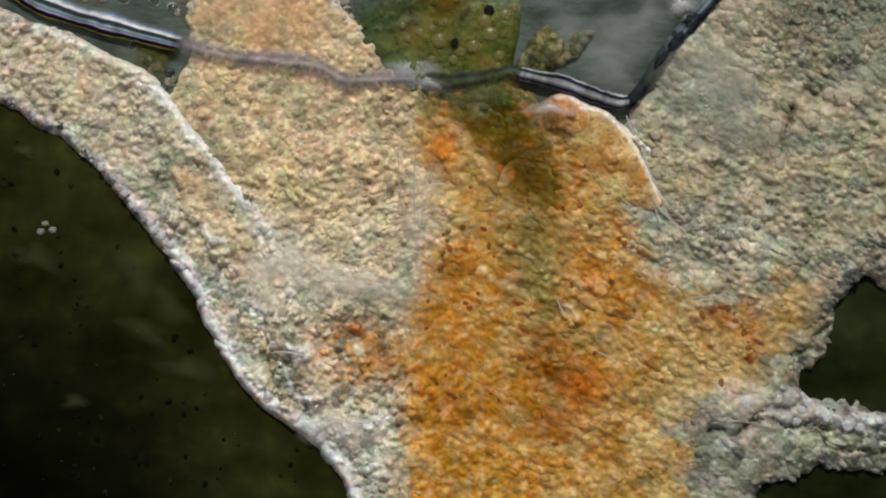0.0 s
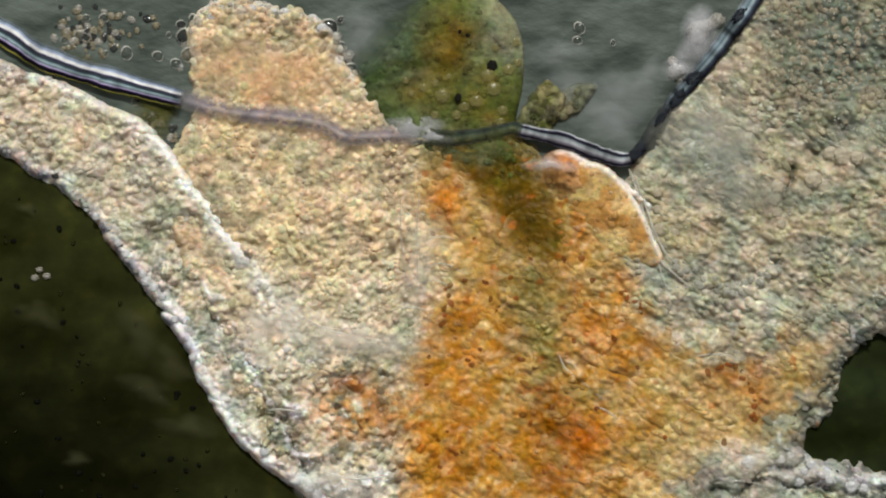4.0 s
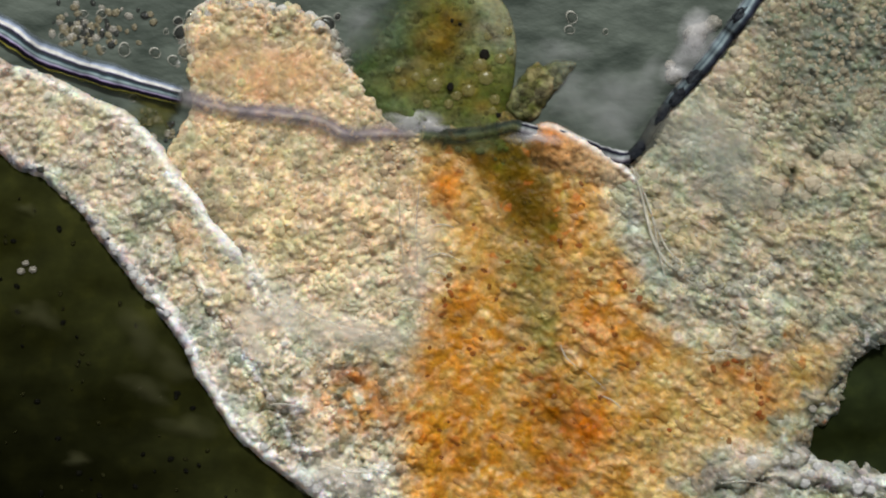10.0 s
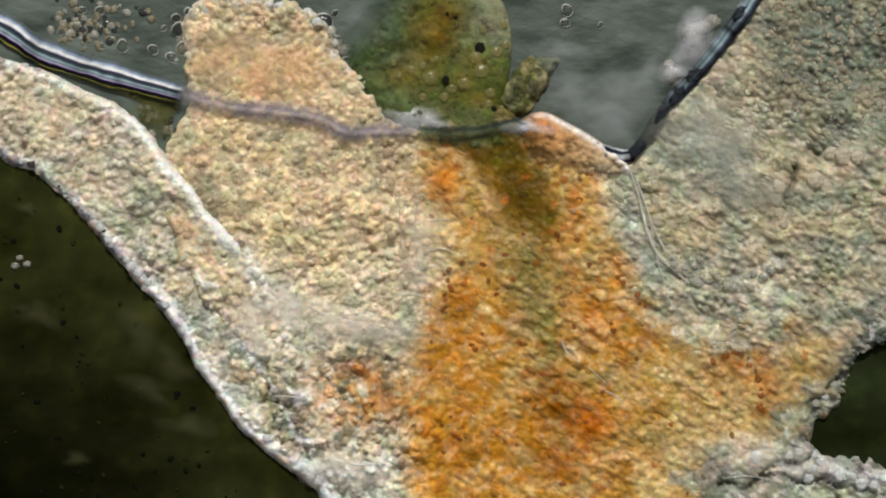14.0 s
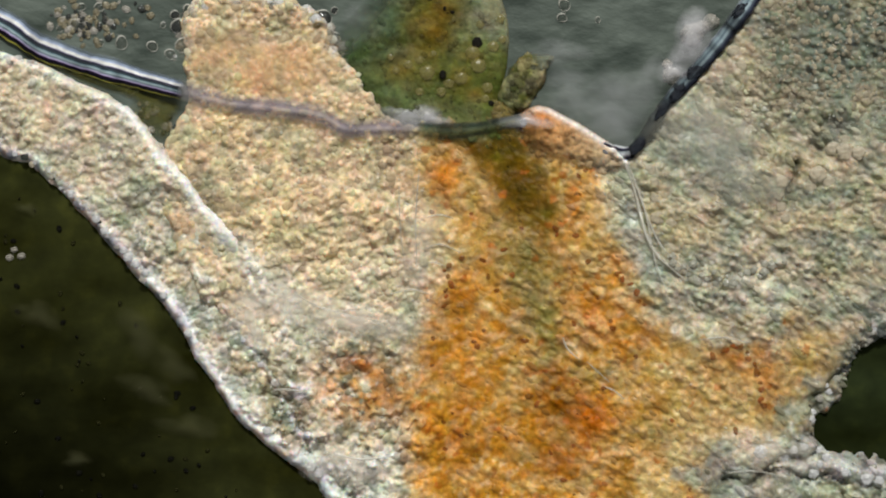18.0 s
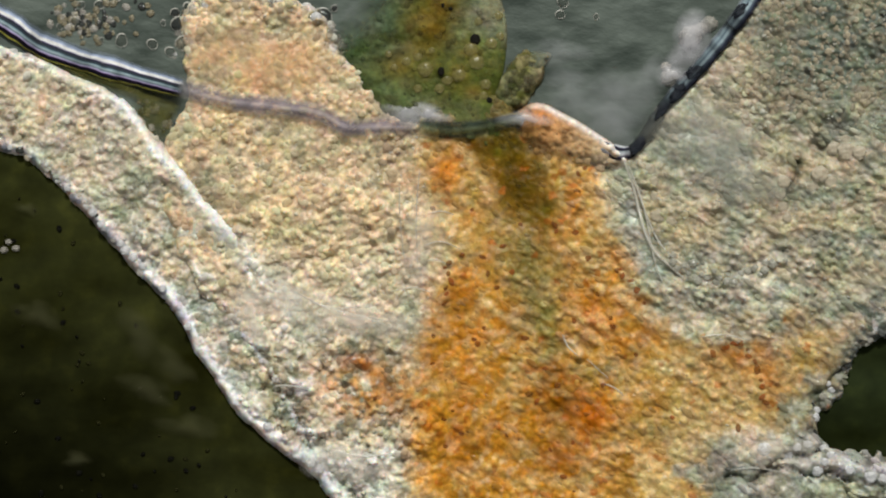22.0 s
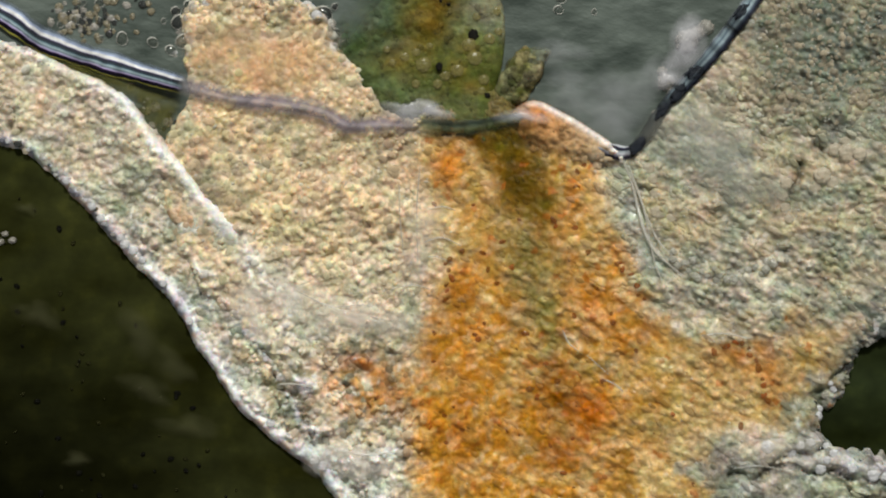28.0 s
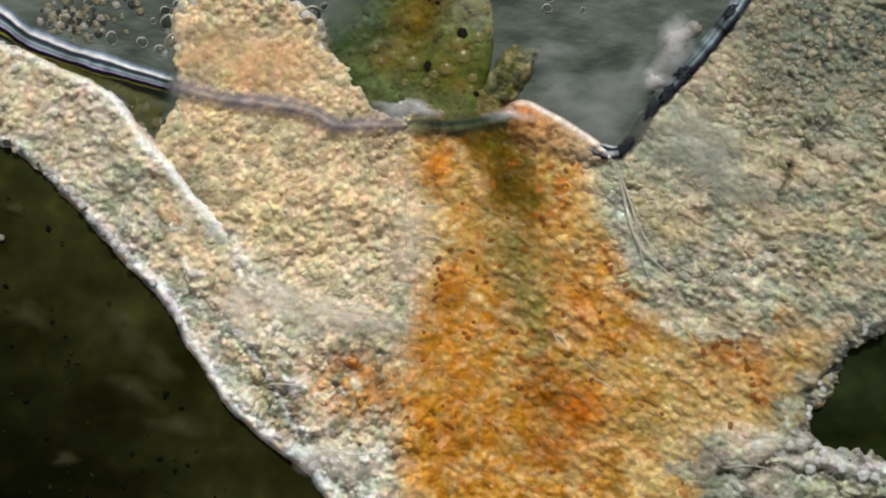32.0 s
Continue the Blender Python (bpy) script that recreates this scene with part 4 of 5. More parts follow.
head_body = single(head, SD_H, H_H, COL_H, 800, 80, "body", 120, 5.0, 5, FADE_H)
for u, v, r in ((755, 126, 14), (793, 144, 11), (836, 90, 13), (846, 114, 14), (815, 136, 12), (862, 152, 10), (872, 80, 11), (742, 160, 8), (780, 160, 9), (722, 112, 9), (700, 122, 7), (888, 66, 8), (884, 30, 9),
                (690, 98, 7), (850, 40, 8), (742, 104, 8), (766, 92, 6), (858, 172, 8), (902, 214, 9), (914, 224, 10), (928, 236, 9), (896, 232, 8), (886, 216, 8)):
    cell = part("cell", lump_bm(r, 0.92 * r, 0.45 * r, u, 0.12, 0.3, 0.2), HEAD_CELL, head_body, "tan rounded cell")
    cell.location = ((u - 800) / 1000 * LIFT, (80 - v) / 1000 * LIFT, height_at(u, v, H_H) / 1000)
carry(head, ways_at("head", 800, 80))
FADE_D = np.clip((SD_D + 3) / 8, 0, 1) * np.clip((288 - GV + 0.28 * (GU - 1000)) / 36, 0, 1) * np.clip((GU - 905) / 45, 0, 1)
dome_body = single(dome, SD_D, H_D, COL_D, 990, 280, "body", 30, 4.5, 6, FADE_D)
carry(dome, [(0.0, 45, 82), (1.0, 45, 82), (3.5, 42, 80), (6.0, 36, 68), (9.0, 20, 40), (11.0, 10, 24), (13.0, 5, 16), (16.5, 2, 6), (19.0, 0, 0),
             (25.5, -6, -5), (31.0, -10, -9), (32.0, -10, -9)])


SHOULDER = [(952, 205), (1018, 208), (1068, 243), (1108, 313), (1135, 382), (1078, 392), (1008, 350), (952, 275)]
SD_S = inside(GU, GV, SHOULDER) + wobble(GU, GV, 74, 0.08)
H_S = 14 + 30 * rounded(SD_S, 30) * np.clip((GU - 930) / 70, 0, 1) * np.clip(1 - (GV - 300) / 160, 0.4, 1) + 0.8 * REL_D
COL_S = mottled(np.zeros(GU.shape + (3,)) + np.array((0.52, 0.35, 0.14)), GU, GV, 360) * (0.88 + 0.26 * OWN_D[..., None])
COL_S = mix(COL_S, (0.46, 0.18, 0.015), soft(lattice_noise(GU, GV, 24, 75) - 0.55, 0.05) * 0.6)
outer = np.maximum(soft(GU - 1000 - 0.55 * (GV - 215) - 14, 7), soft(220 - GV, 5))
H_S = H_S + 5 * outer * np.exp(-((SD_S - 5) / 6) ** 2)
COL_S = mix(COL_S, (0.95, 0.92, 0.86), outer * np.exp(-((SD_S - 5) / 6) ** 2) * soft(GU - 960, 14) * soft(375 - GV, 10) * 0.9)
shoulder = single(dome, SD_S, H_S, COL_S, 990, 280, "shoulder", 50, 5.5, 8)
carry(shoulder, [(0.0, 0, 0, 0, 0), (3.5, 0, 0, 0, 0), (6.0, 4, -2, 0, -4), (7.5, -6, 4, 0, -14), (9.0, -22, 14, 0, -30), (12.0, -40, 30, 0, -50), (16.5, -50, 40, 0, -60), (32.0, -50, 40, 0, -60)])


# ---- dark red pigment granules lying singly on the orange column ----
r_red = random.Random(21)
RED_LINES = [[(1266, 628), (1304, 612), (1332, 634), (1346, 672), (1352, 716)], [(1090, 480), (1116, 506), (1140, 540)], [(790, 470), (796, 500), (784, 536)]]
RED_SPOTS = [(1020, 338), (985, 408), (1016, 414), (890, 440), (870, 490), (881, 513), (905, 490), (1014, 572), (1080, 564), (766, 605), (760, 372), (1064, 530), (965, 655),
             (990, 690), (938, 700), (1190, 742), (1020, 790), (975, 806), (1034, 300), (842, 608), (1040, 462), (950, 720), (1000, 852), (1308, 768)]
for a, b in [tuple(p) for line in RED_LINES for p in smooth_line(line, 3)] + RED_SPOTS:
    u, v, r = a + r_red.uniform(-5, 5), b + r_red.uniform(-5, 5), r_red.uniform(4.2, 6.6) / 1000
    g = new("granule", GRAINS[r_red.randrange(5)])
    g.parent = orange_lobe
    g.location = (east(u) - orange_lobe.location.x, north(v) - orange_lobe.location.y, height_at(u, v) / 1000 - 0.1 * r)
    g.rotation_euler.z = r_red.uniform(0, 6)
    g.scale = (r, r * r_red.uniform(0.8, 1.0), 0.55 * r)
    g.color = (0.35 * r_red.uniform(0.7, 1.2), 0.09, 0.005, 1)
    carry(g, ways_at("tissue", u, v))


# ---- the strand ----
def tube(name, line, widths, heights, material, parent, origin, ridges=3, n=18, label=""):
    """A flattened ridged cord along plan points, with heights in plan units at its axis."""
    p = smooth_line(line, 8)
    w = np.interp(np.linspace(0, 1, len(p)), np.linspace(0, 1, len(widths)), widths)
    h = np.interp(np.linspace(0, 1, len(p)), np.linspace(0, 1, len(heights)), heights)
    t = np.gradient(p, axis=0)
    t /= np.linalg.norm(t, axis=1)[:, None]
    verts, faces = [], []
    for k, (c, d) in enumerate(zip(p, t)):
        for q in range(n):
            a = q * math.tau / n
            r = w[k] / 2 * (1 + 0.13 * math.cos(ridges * 2 * a + 0.4) + 0.05 * math.sin(k * 0.9 + q))
            side, up = r * math.cos(a), 0.62 * r * math.sin(a)
            u, v = c[0] - d[1] * side, c[1] + d[0] * side
            verts.append(((u - origin[0]) / 1000 * LIFT, (origin[1] - v) / 1000 * LIFT, (h[k] + up) / 1000))
        if k:
            faces += [((k - 1) * n + q, (k - 1) * n + (q + 1) % n, k * n + (q + 1) % n, k * n + q) for q in range(n)]
    faces += [tuple(range(n))[::-1], tuple((len(p) - 1) * n + q for q in range(n))]
    me = mesh_from(name, verts, faces, material)
    bm = bmesh.new()
    bm.from_mesh(me)
    bmesh.ops.recalc_face_normals(bm, faces=bm.faces)
    bm.to_mesh(me)
    bm.free()
    me.shade_smooth()
    ob = new(name, me)
    ob.parent = parent
    return tagged(ob, label)


strand = thing("strand", 1126, 268, "translucent fibrous strand lying across the tissue, dark at its bend", "strand")
ORI = (1126, 268)
def cord(name, line, widths, heights, stops, material, label, seed, band=0.0, flat=0.5, lights=(1, 1), ends=(0.1, 0.1), n=96):
    """A smooth flattened cord; highlights and dark edges are painted as wavering stripes along it; stops: (across
    -1..1, colour, cover).
    """
    p = smooth_line(line, 12)
    m = len(p)
    w = np.interp(np.linspace(0, 1, m), np.linspace(0, 1, len(widths)), widths)
    h = np.interp(np.linspace(0, 1, m), np.linspace(0, 1, len(heights)), heights)
    t = np.gradient(p, axis=0)
    t /= np.linalg.norm(t, axis=1)[:, None]
    at = [q[0] for q in stops]
    verts, faces, cols = [], [], []
    for k, (c, d) in enumerate(zip(p, t)):
        wave = 0.13 * (noise.noise((k * 0.09, seed, 0)) + 0.5 * noise.noise((k * 0.31, seed, 4)))
        along = k / (m - 1)
        fade = min(1, (along / ends[0]) if ends[0] else 1, ((1 - along) / ends[1]) if ends[1] else 1)
        gauge = 1 + 0.22 * noise.noise((k * 0.11, seed, 20)) + 0.16 * noise.noise((k * 0.37, seed, 21))
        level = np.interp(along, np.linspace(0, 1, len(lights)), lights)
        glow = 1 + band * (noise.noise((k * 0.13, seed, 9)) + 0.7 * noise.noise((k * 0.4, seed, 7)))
        for q in range(n):
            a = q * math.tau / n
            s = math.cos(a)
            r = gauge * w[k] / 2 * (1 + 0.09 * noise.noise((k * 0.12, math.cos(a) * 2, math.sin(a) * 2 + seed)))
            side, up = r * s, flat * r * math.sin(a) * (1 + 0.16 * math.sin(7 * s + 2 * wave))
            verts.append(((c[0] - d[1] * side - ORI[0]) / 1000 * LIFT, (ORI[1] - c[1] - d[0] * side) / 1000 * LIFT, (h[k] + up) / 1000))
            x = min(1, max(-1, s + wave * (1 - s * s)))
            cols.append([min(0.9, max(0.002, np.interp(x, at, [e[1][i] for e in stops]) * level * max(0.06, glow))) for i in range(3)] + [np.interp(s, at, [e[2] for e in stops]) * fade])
        if k:
            faces += [((k - 1) * n + q, (k - 1) * n + (q + 1) % n, k * n + (q + 1) % n, k * n + q) for q in range(n)]
    me = bpy.data.meshes.new(name)
    me.from_pydata(verts, [], faces)
    att = me.color_attributes.new("pigment", "FLOAT_COLOR", "POINT")
    att.data.foreach_set("color", np.array(cols, np.float32).ravel())
    me.materials.append(material)
    bm = bmesh.new()
    bm.from_mesh(me)
    bmesh.ops.recalc_face_normals(bm, faces=bm.faces)
    bm.to_mesh(me)
    bm.free()
    me.shade_smooth()
    ob = new(name, me)
    ob.parent = strand
    return tagged(ob, label)


def cord_material():
    m, nt, p = nodes_of("strand_stripes")
    a = nt.nodes.new("ShaderNodeAttribute")
    a.attribute_name = "pigment"
    fine = ramp(nt, noise_node(nt, 70, 3), [(0.3, (0.75, 0.75, 0.75)), (0.7, (1.15, 1.15, 1.15))])
    nt.links.new(times_colour(nt, a.outputs["Color"], fine), p.inputs["Base Color"])
    nt.links.new(a.outputs["Alpha"], p.inputs["Alpha"])
    p.inputs["Roughness"].default_value, p.inputs["Specular IOR Level"].default_value = 0.5, 0.06
    bumped(nt, p, noise_node(nt, 60, 3), 0.25, 0.004)
    return m


CORD = cord_material()
# White, lilac and black stops paint the strand's gloss and refraction lines.
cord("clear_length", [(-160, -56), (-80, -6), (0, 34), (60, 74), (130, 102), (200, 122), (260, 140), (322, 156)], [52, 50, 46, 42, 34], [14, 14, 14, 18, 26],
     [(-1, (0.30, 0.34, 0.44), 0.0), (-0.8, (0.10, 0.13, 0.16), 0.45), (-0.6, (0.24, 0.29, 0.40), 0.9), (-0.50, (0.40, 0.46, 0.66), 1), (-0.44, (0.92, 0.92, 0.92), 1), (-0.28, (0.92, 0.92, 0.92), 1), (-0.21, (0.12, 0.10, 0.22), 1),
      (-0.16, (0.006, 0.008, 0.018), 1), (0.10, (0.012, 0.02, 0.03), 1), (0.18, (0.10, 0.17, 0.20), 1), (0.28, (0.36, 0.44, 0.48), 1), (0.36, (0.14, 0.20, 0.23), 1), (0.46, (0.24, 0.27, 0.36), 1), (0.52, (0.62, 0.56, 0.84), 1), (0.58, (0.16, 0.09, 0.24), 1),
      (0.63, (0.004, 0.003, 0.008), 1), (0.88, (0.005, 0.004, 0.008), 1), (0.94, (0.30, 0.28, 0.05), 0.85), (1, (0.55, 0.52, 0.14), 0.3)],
     CORD, "clear length with painted highlight lines and black edges", 1, 0.5, 0.34, ends=(0, 0.06))
cord("veiled_length", [(312, 153), (400, 180), (500, 190), (570, 203), (615, 226), (680, 224), (745, 227)], [40, 44, 40, 40, 34], [31, 33, 33, 33, 32],
     [(-1, (0.46, 0.40, 0.36), 0.0), (-0.6, (0.38, 0.34, 0.36), 0.3), (-0.25, (0.25, 0.21, 0.25), 0.6), (0.05, (0.33, 0.29, 0.32), 0.6), (0.4, (0.19, 0.16, 0.19), 0.55), (0.7, (0.30, 0.26, 0.25), 0.25), (1, (0.42, 0.35, 0.26), 0.0)],
     CORD, "veiled mauve-grey length sunk in tissue", 2, 0.5, 0.35)
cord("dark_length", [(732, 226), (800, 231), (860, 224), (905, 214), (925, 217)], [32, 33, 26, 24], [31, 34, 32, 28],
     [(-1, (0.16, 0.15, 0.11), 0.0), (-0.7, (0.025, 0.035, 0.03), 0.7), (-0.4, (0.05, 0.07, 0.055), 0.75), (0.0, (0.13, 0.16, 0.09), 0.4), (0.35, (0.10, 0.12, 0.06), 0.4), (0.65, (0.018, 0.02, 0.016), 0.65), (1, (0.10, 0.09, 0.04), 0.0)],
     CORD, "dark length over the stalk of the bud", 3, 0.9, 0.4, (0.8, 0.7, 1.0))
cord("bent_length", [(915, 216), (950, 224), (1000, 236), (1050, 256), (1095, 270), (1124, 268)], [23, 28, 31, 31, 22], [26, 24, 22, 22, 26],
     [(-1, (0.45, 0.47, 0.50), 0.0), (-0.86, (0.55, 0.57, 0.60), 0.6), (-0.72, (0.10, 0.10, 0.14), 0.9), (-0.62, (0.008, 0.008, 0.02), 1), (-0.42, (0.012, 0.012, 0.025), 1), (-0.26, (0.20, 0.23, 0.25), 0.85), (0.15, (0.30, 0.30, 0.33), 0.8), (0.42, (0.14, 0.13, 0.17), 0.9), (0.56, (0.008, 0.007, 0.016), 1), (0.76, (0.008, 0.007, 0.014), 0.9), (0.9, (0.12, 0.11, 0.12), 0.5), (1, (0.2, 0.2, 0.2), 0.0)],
     CORD, "length with painted gloss and black edges running to the bend", 4, 0.9, 0.4)
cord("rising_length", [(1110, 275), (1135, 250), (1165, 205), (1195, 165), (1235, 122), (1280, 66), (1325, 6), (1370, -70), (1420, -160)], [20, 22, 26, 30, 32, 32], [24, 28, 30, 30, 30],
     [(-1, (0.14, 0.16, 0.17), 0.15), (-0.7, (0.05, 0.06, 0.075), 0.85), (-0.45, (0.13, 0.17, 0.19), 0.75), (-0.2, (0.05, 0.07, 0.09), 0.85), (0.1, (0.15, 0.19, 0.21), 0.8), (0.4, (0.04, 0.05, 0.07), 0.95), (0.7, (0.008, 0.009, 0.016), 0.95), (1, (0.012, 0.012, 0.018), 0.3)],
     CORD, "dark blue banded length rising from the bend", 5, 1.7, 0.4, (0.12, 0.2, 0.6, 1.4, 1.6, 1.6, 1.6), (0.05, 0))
for u, v, a, b, turn in ((1130, 258, 12, 6, 0.9), (1172, 196, 12, 5, 0.9), (1200, 164, 14, 6, 0.9), (1230, 126, 12, 7, 0.5), (1310, 18, 12, 6, 0.8)):
    knot = part("knot", lump_bm(1.3 * a, 1.2 * b, 1.8, u, 0.7, turn, 0.5), KNOT, strand, "black lumpy knot on the strand")
    knot.location = ((u - ORI[0]) / 1000 * LIFT, (ORI[1] - v) / 1000 * LIFT, 0.036)
carry(strand, [(0.0, 3, 11, 0.6), (1.0, 3, 11, 0.6), (3.5, 1, 11, 0.45), (6.0, 0, 10, 0.3), (11.0, 0, 8, 0.2), (16.5, 0, 3, 0.1), (19.0, 0, 0, 0), (25.5, 0, 0, -0.45),
               (31.0, 0, 0, -0.72), (32.0, 0, 0, -0.72)])


# ---- milky veils: thin sheets over the lobes, part membrane, part painted out-of-focus haze ----
def veil_material(name, tint, most, rough=0.3, spec=0.4):
    m, nt, p = nodes_of(name)
    a = nt.nodes.new("ShaderNodeAttribute")
    a.attribute_name = "pigment"
    sep = nt.nodes.new("ShaderNodeSeparateColor")
    nt.links.new(a.outputs["Color"], sep.inputs["Color"])
    cloud = ramp(nt, noise_node(nt, 26, 4), [(0.3, (0.25, 0.25, 0.25)), (0.7, (1, 1, 1))])
    mul = nt.nodes.new("ShaderNodeMath")
    mul.operation = "MULTIPLY"
    nt.links.new(sep.outputs["Red"], mul.inputs[0])
    nt.links.new(cloud, mul.inputs[1])
    top = nt.nodes.new("ShaderNodeMath")
    top.operation = "MULTIPLY"
    top.inputs[1].default_value = most
    nt.links.new(mul.outputs[0], top.inputs[0])
    nt.links.new(top.outputs[0], p.inputs["Alpha"])
    p.inputs["Base Color"].default_value = (*tint, 1)
    p.inputs["Roughness"].default_value, p.inputs["Specular IOR Level"].default_value = rough, spec
    bumped(nt, p, noise_node(nt, 60, 3), 0.3, 0.004)
    return m


VEIL_WHITE = veil_material("white_veil", (0.80, 0.75, 0.66), 0.55)
SMEAR = veil_material("slide_smear", (0.09, 0.09, 0.045), 0.45, 1.0, 0.0)
HAZE = veil_material("film_haze", (0.38, 0.40, 0.41), 0.42, 0.9, 0.05)
OLIVE_FILM = veil_material("olive_film", (0.10, 0.098, 0.016), 0.8, 0.6, 0.2)
VEIL_FAINT = veil_material("faint_veil", (0.80, 0.75, 0.66), 0.35)
VEIL_GREY = veil_material("grey_veil", (0.36, 0.36, 0.31), 0.6)
VEIL_TAN = veil_material("tan_veil", (0.68, 0.46, 0.24), 0.5)
VEIL_MAUVE = veil_material("mauve_veil", (0.62, 0.61, 0.66), 0.7)


def veil(cu, cv, ru, rv, turn, material, label, which="tissue", ground=None):
    """A low domed sheet that fades to nothing at its rim."""
    n, rings = 40, 12
    c, q = math.cos(turn), math.sin(turn)
    verts, faces, alpha = [], [], []
    for k in range(rings + 1):
        for a in range(n):
            t = a * math.tau / n
            s = k / rings * (1 + 0.25 * math.sin(2 * t + cu) + 0.15 * math.sin(3 * t + cv))
            x, y = ru * s * math.cos(t), rv * s * math.sin(t)
            u, v = cu + x * c - y * q, cv + x * q + y * c
            verts.append(((u - cu) / 1000 * LIFT, (cv - v) / 1000 * LIFT, (10 + 9 * (1 - (k / rings) ** 2)) / 1000))
            alpha.append((1 - (k / rings) ** 1.6,) * 3)
        if k:
            faces += [((k - 1) * n + a, k * n + a, k * n + (a + 1) % n, (k - 1) * n + (a + 1) % n) for a in range(n)]
    base = 22 if ground is None else ground
    ob = new("membrane_veil", mesh_from("membrane_veil", verts, faces, material, np.array(alpha)))
    ob.location = (east(cu), north(cv), base / 1000)
    tagged(ob, label, "membrane", "milky membranes on the lobes")
    if which != "still":
        carry(ob, ways_at(which, cu, cv))
    return ob


# ---- flap, spots, drops, fibres, dust ----
flap = thing("tissue_flap", 930, 130, "olive-tan granular flap of tissue curling beside the bud", "tissue")
FLAP_RIM = [(880, 176), (892, 130), (920, 92), (944, 90), (966, 122), (960, 162), (918, 192)]
TIP_RIM = [(925, 150), (940, 105), (975, 82), (1008, 78), (1016, 92), (990, 122), (960, 152)]
COL_P = np.clip(mottled(mix(np.zeros(GU.shape + (3,)) + np.array((0.10, 0.108, 0.024)), (0.38, 0.34, 0.19), lattice_noise(GU, GV, 12, 65) ** 1.5), GU, GV, 370) * (0.45 + 0.6 * OWN_T[..., None]), 0, 0.6)
SD_P = inside(GU, GV, FLAP_RIM) + wobble(GU, GV, 64, 0.3)
H_P = 20 * rounded(SD_P, 22) + 1.0 * REL_T * np.clip(SD_P / 12, 0, 1)
SD_Q = inside(GU, GV, TIP_RIM) + wobble(GU, GV, 66, 0.25)
H_Q = 12 * rounded(SD_Q, 18) + 0.7 * REL_T * np.clip(SD_Q / 12, 0, 1)
flap_body = single(flap, SD_P, H_P, COL_P, 930, 130, "body", 60, 6, 66, np.clip((SD_P + 4) / 12, 0, 1))
flap_tip = single(flap, SD_Q, H_Q, mix(COL_P, (0.22, 0.24, 0.19), soft(GU - 975, 12) * 0.7), 930, 130, "tip", 30, 5, 67, np.clip((SD_Q + 4) / 11, 0, 1) * 0.72)
carry(flap, [(0.0, 38, 56), (1.0, 38, 56), (3.5, 37, 52), (6.0, 33, 42), (9.0, 22, 24), (11.0, 14, 15), (16.5, 3, 4), (19.0, 0, 0), (25.5, -3, -7), (31.0, -3, -12), (32.0, -3, -12)])
carry(flap_tip, [(0.0, 12, 12), (3.5, 14, 12), (6.0, 10, 6), (9.0, 0, 2), (11.0, -14, 4), (16.5, -26, 8), (19.0, -30, 10), (32.0, -30, 10)])


for u, v, r, q in ((844, 72, 9, 10), (783, 130, 6, 8), (800, 18, 4, 3), (786, 12, 3, 4), (868, 180, 6, 5)):
    ob = part("spot", lump_bm(r, q, 2.5, u, 0.14), SPOT, head_body, "black pigment spot")
    ob.location = ((u - 800) / 1000 * LIFT, (80 - v) / 1000 * LIFT, height_at(u, v, H_H) / 1000)


def ring_bm(r, thick):
    """A thin round rim, thicker on the light-facing side: the highlight as a pale crescent."""
    bm = bmesh.new()
    n, m = 28, 6
    rows = []
    for a in (k * math.tau / n for k in range(n)):
        g = thick * (0.12 + 0.95 * max(0.0, math.cos(a - 2.2)) + 0.3 * max(0.0, math.cos(a + 0.9)))
        q = r * (1 + 0.10 * math.sin(2 * a + r) + 0.05 * math.sin(3 * a + 2 * r))
        rows.append([bm.verts.new(((q + g * math.cos(b)) * math.cos(a) / 1000, (q + g * math.cos(b)) * math.sin(a) / 1000, (0.35 * r + g * math.sin(b)) / 1000))
                     for b in (k * math.tau / m for k in range(m))])
    for i in range(n):
        for j in range(m):
            bm.faces.new((rows[i][j], rows[(i + 1) % n][j], rows[(i + 1) % n][(j + 1) % m], rows[i][(j + 1) % m]))
    bmesh.ops.recalc_face_normals(bm, faces=bm.faces)
    return bm


def droplet(u, v, r, body, rim, label, which="tissue", on=6.0):
    ob = thing("droplet", u, v, label, "droplet", "droplets round the lobes")
    ob.location.z = on / 1000
    part("body", lump_bm(r, r * 0.95, r * 0.7, u, 0.16, 0, 0.3), body, ob)
    part("rim", ring_bm(r, 0.9 + 0.06 * r), rim, ob)
    carry(ob, ways_at(which, u, v))


def bead(u, v, r, on, material=None, label="milky pale bead at the edge of a tissue lobe", which="tissue", flat=0.6):
    ob = part("bead", lump_bm(r, r * 0.92, r * flat, u, 0.25, 0, 0.6), material or MILKY, None)
    ob.location = (east(u), north(v), on / 1000)
    tagged(ob, label, "bead", "milky beads at the lobes")
    carry(ob, ways_at(which, u, v))


CLEAR_DROP, DARK_DROP = "clear round oil droplet with a modelled highlight crescent", "dark round oil droplet with a modelled highlight crescent"
for u, v, r in ((592, 62, 9), (655, 152, 9), (330, 14, 10), (318, 76, 12), (297, 92, 9), (346, 52, 8),
                (210, 72, 11), (128, 38, 9), (265, 78, 9), (226, 158, 7), (138, 8, 7), (172, 72, 6), (170, 8, 8), (100, 46, 6), (284, 40, 5), (612, 100, 9), (632, 128, 8), (1000, 4, 10), (996, 26, 8), (1060, 30, 5)):
    droplet(u, v, r, GLASSY, DROP_GLINT, CLEAR_DROP, "head" if u > 900 else "tissue", on=6 if not 600 < u < 700 else 12)
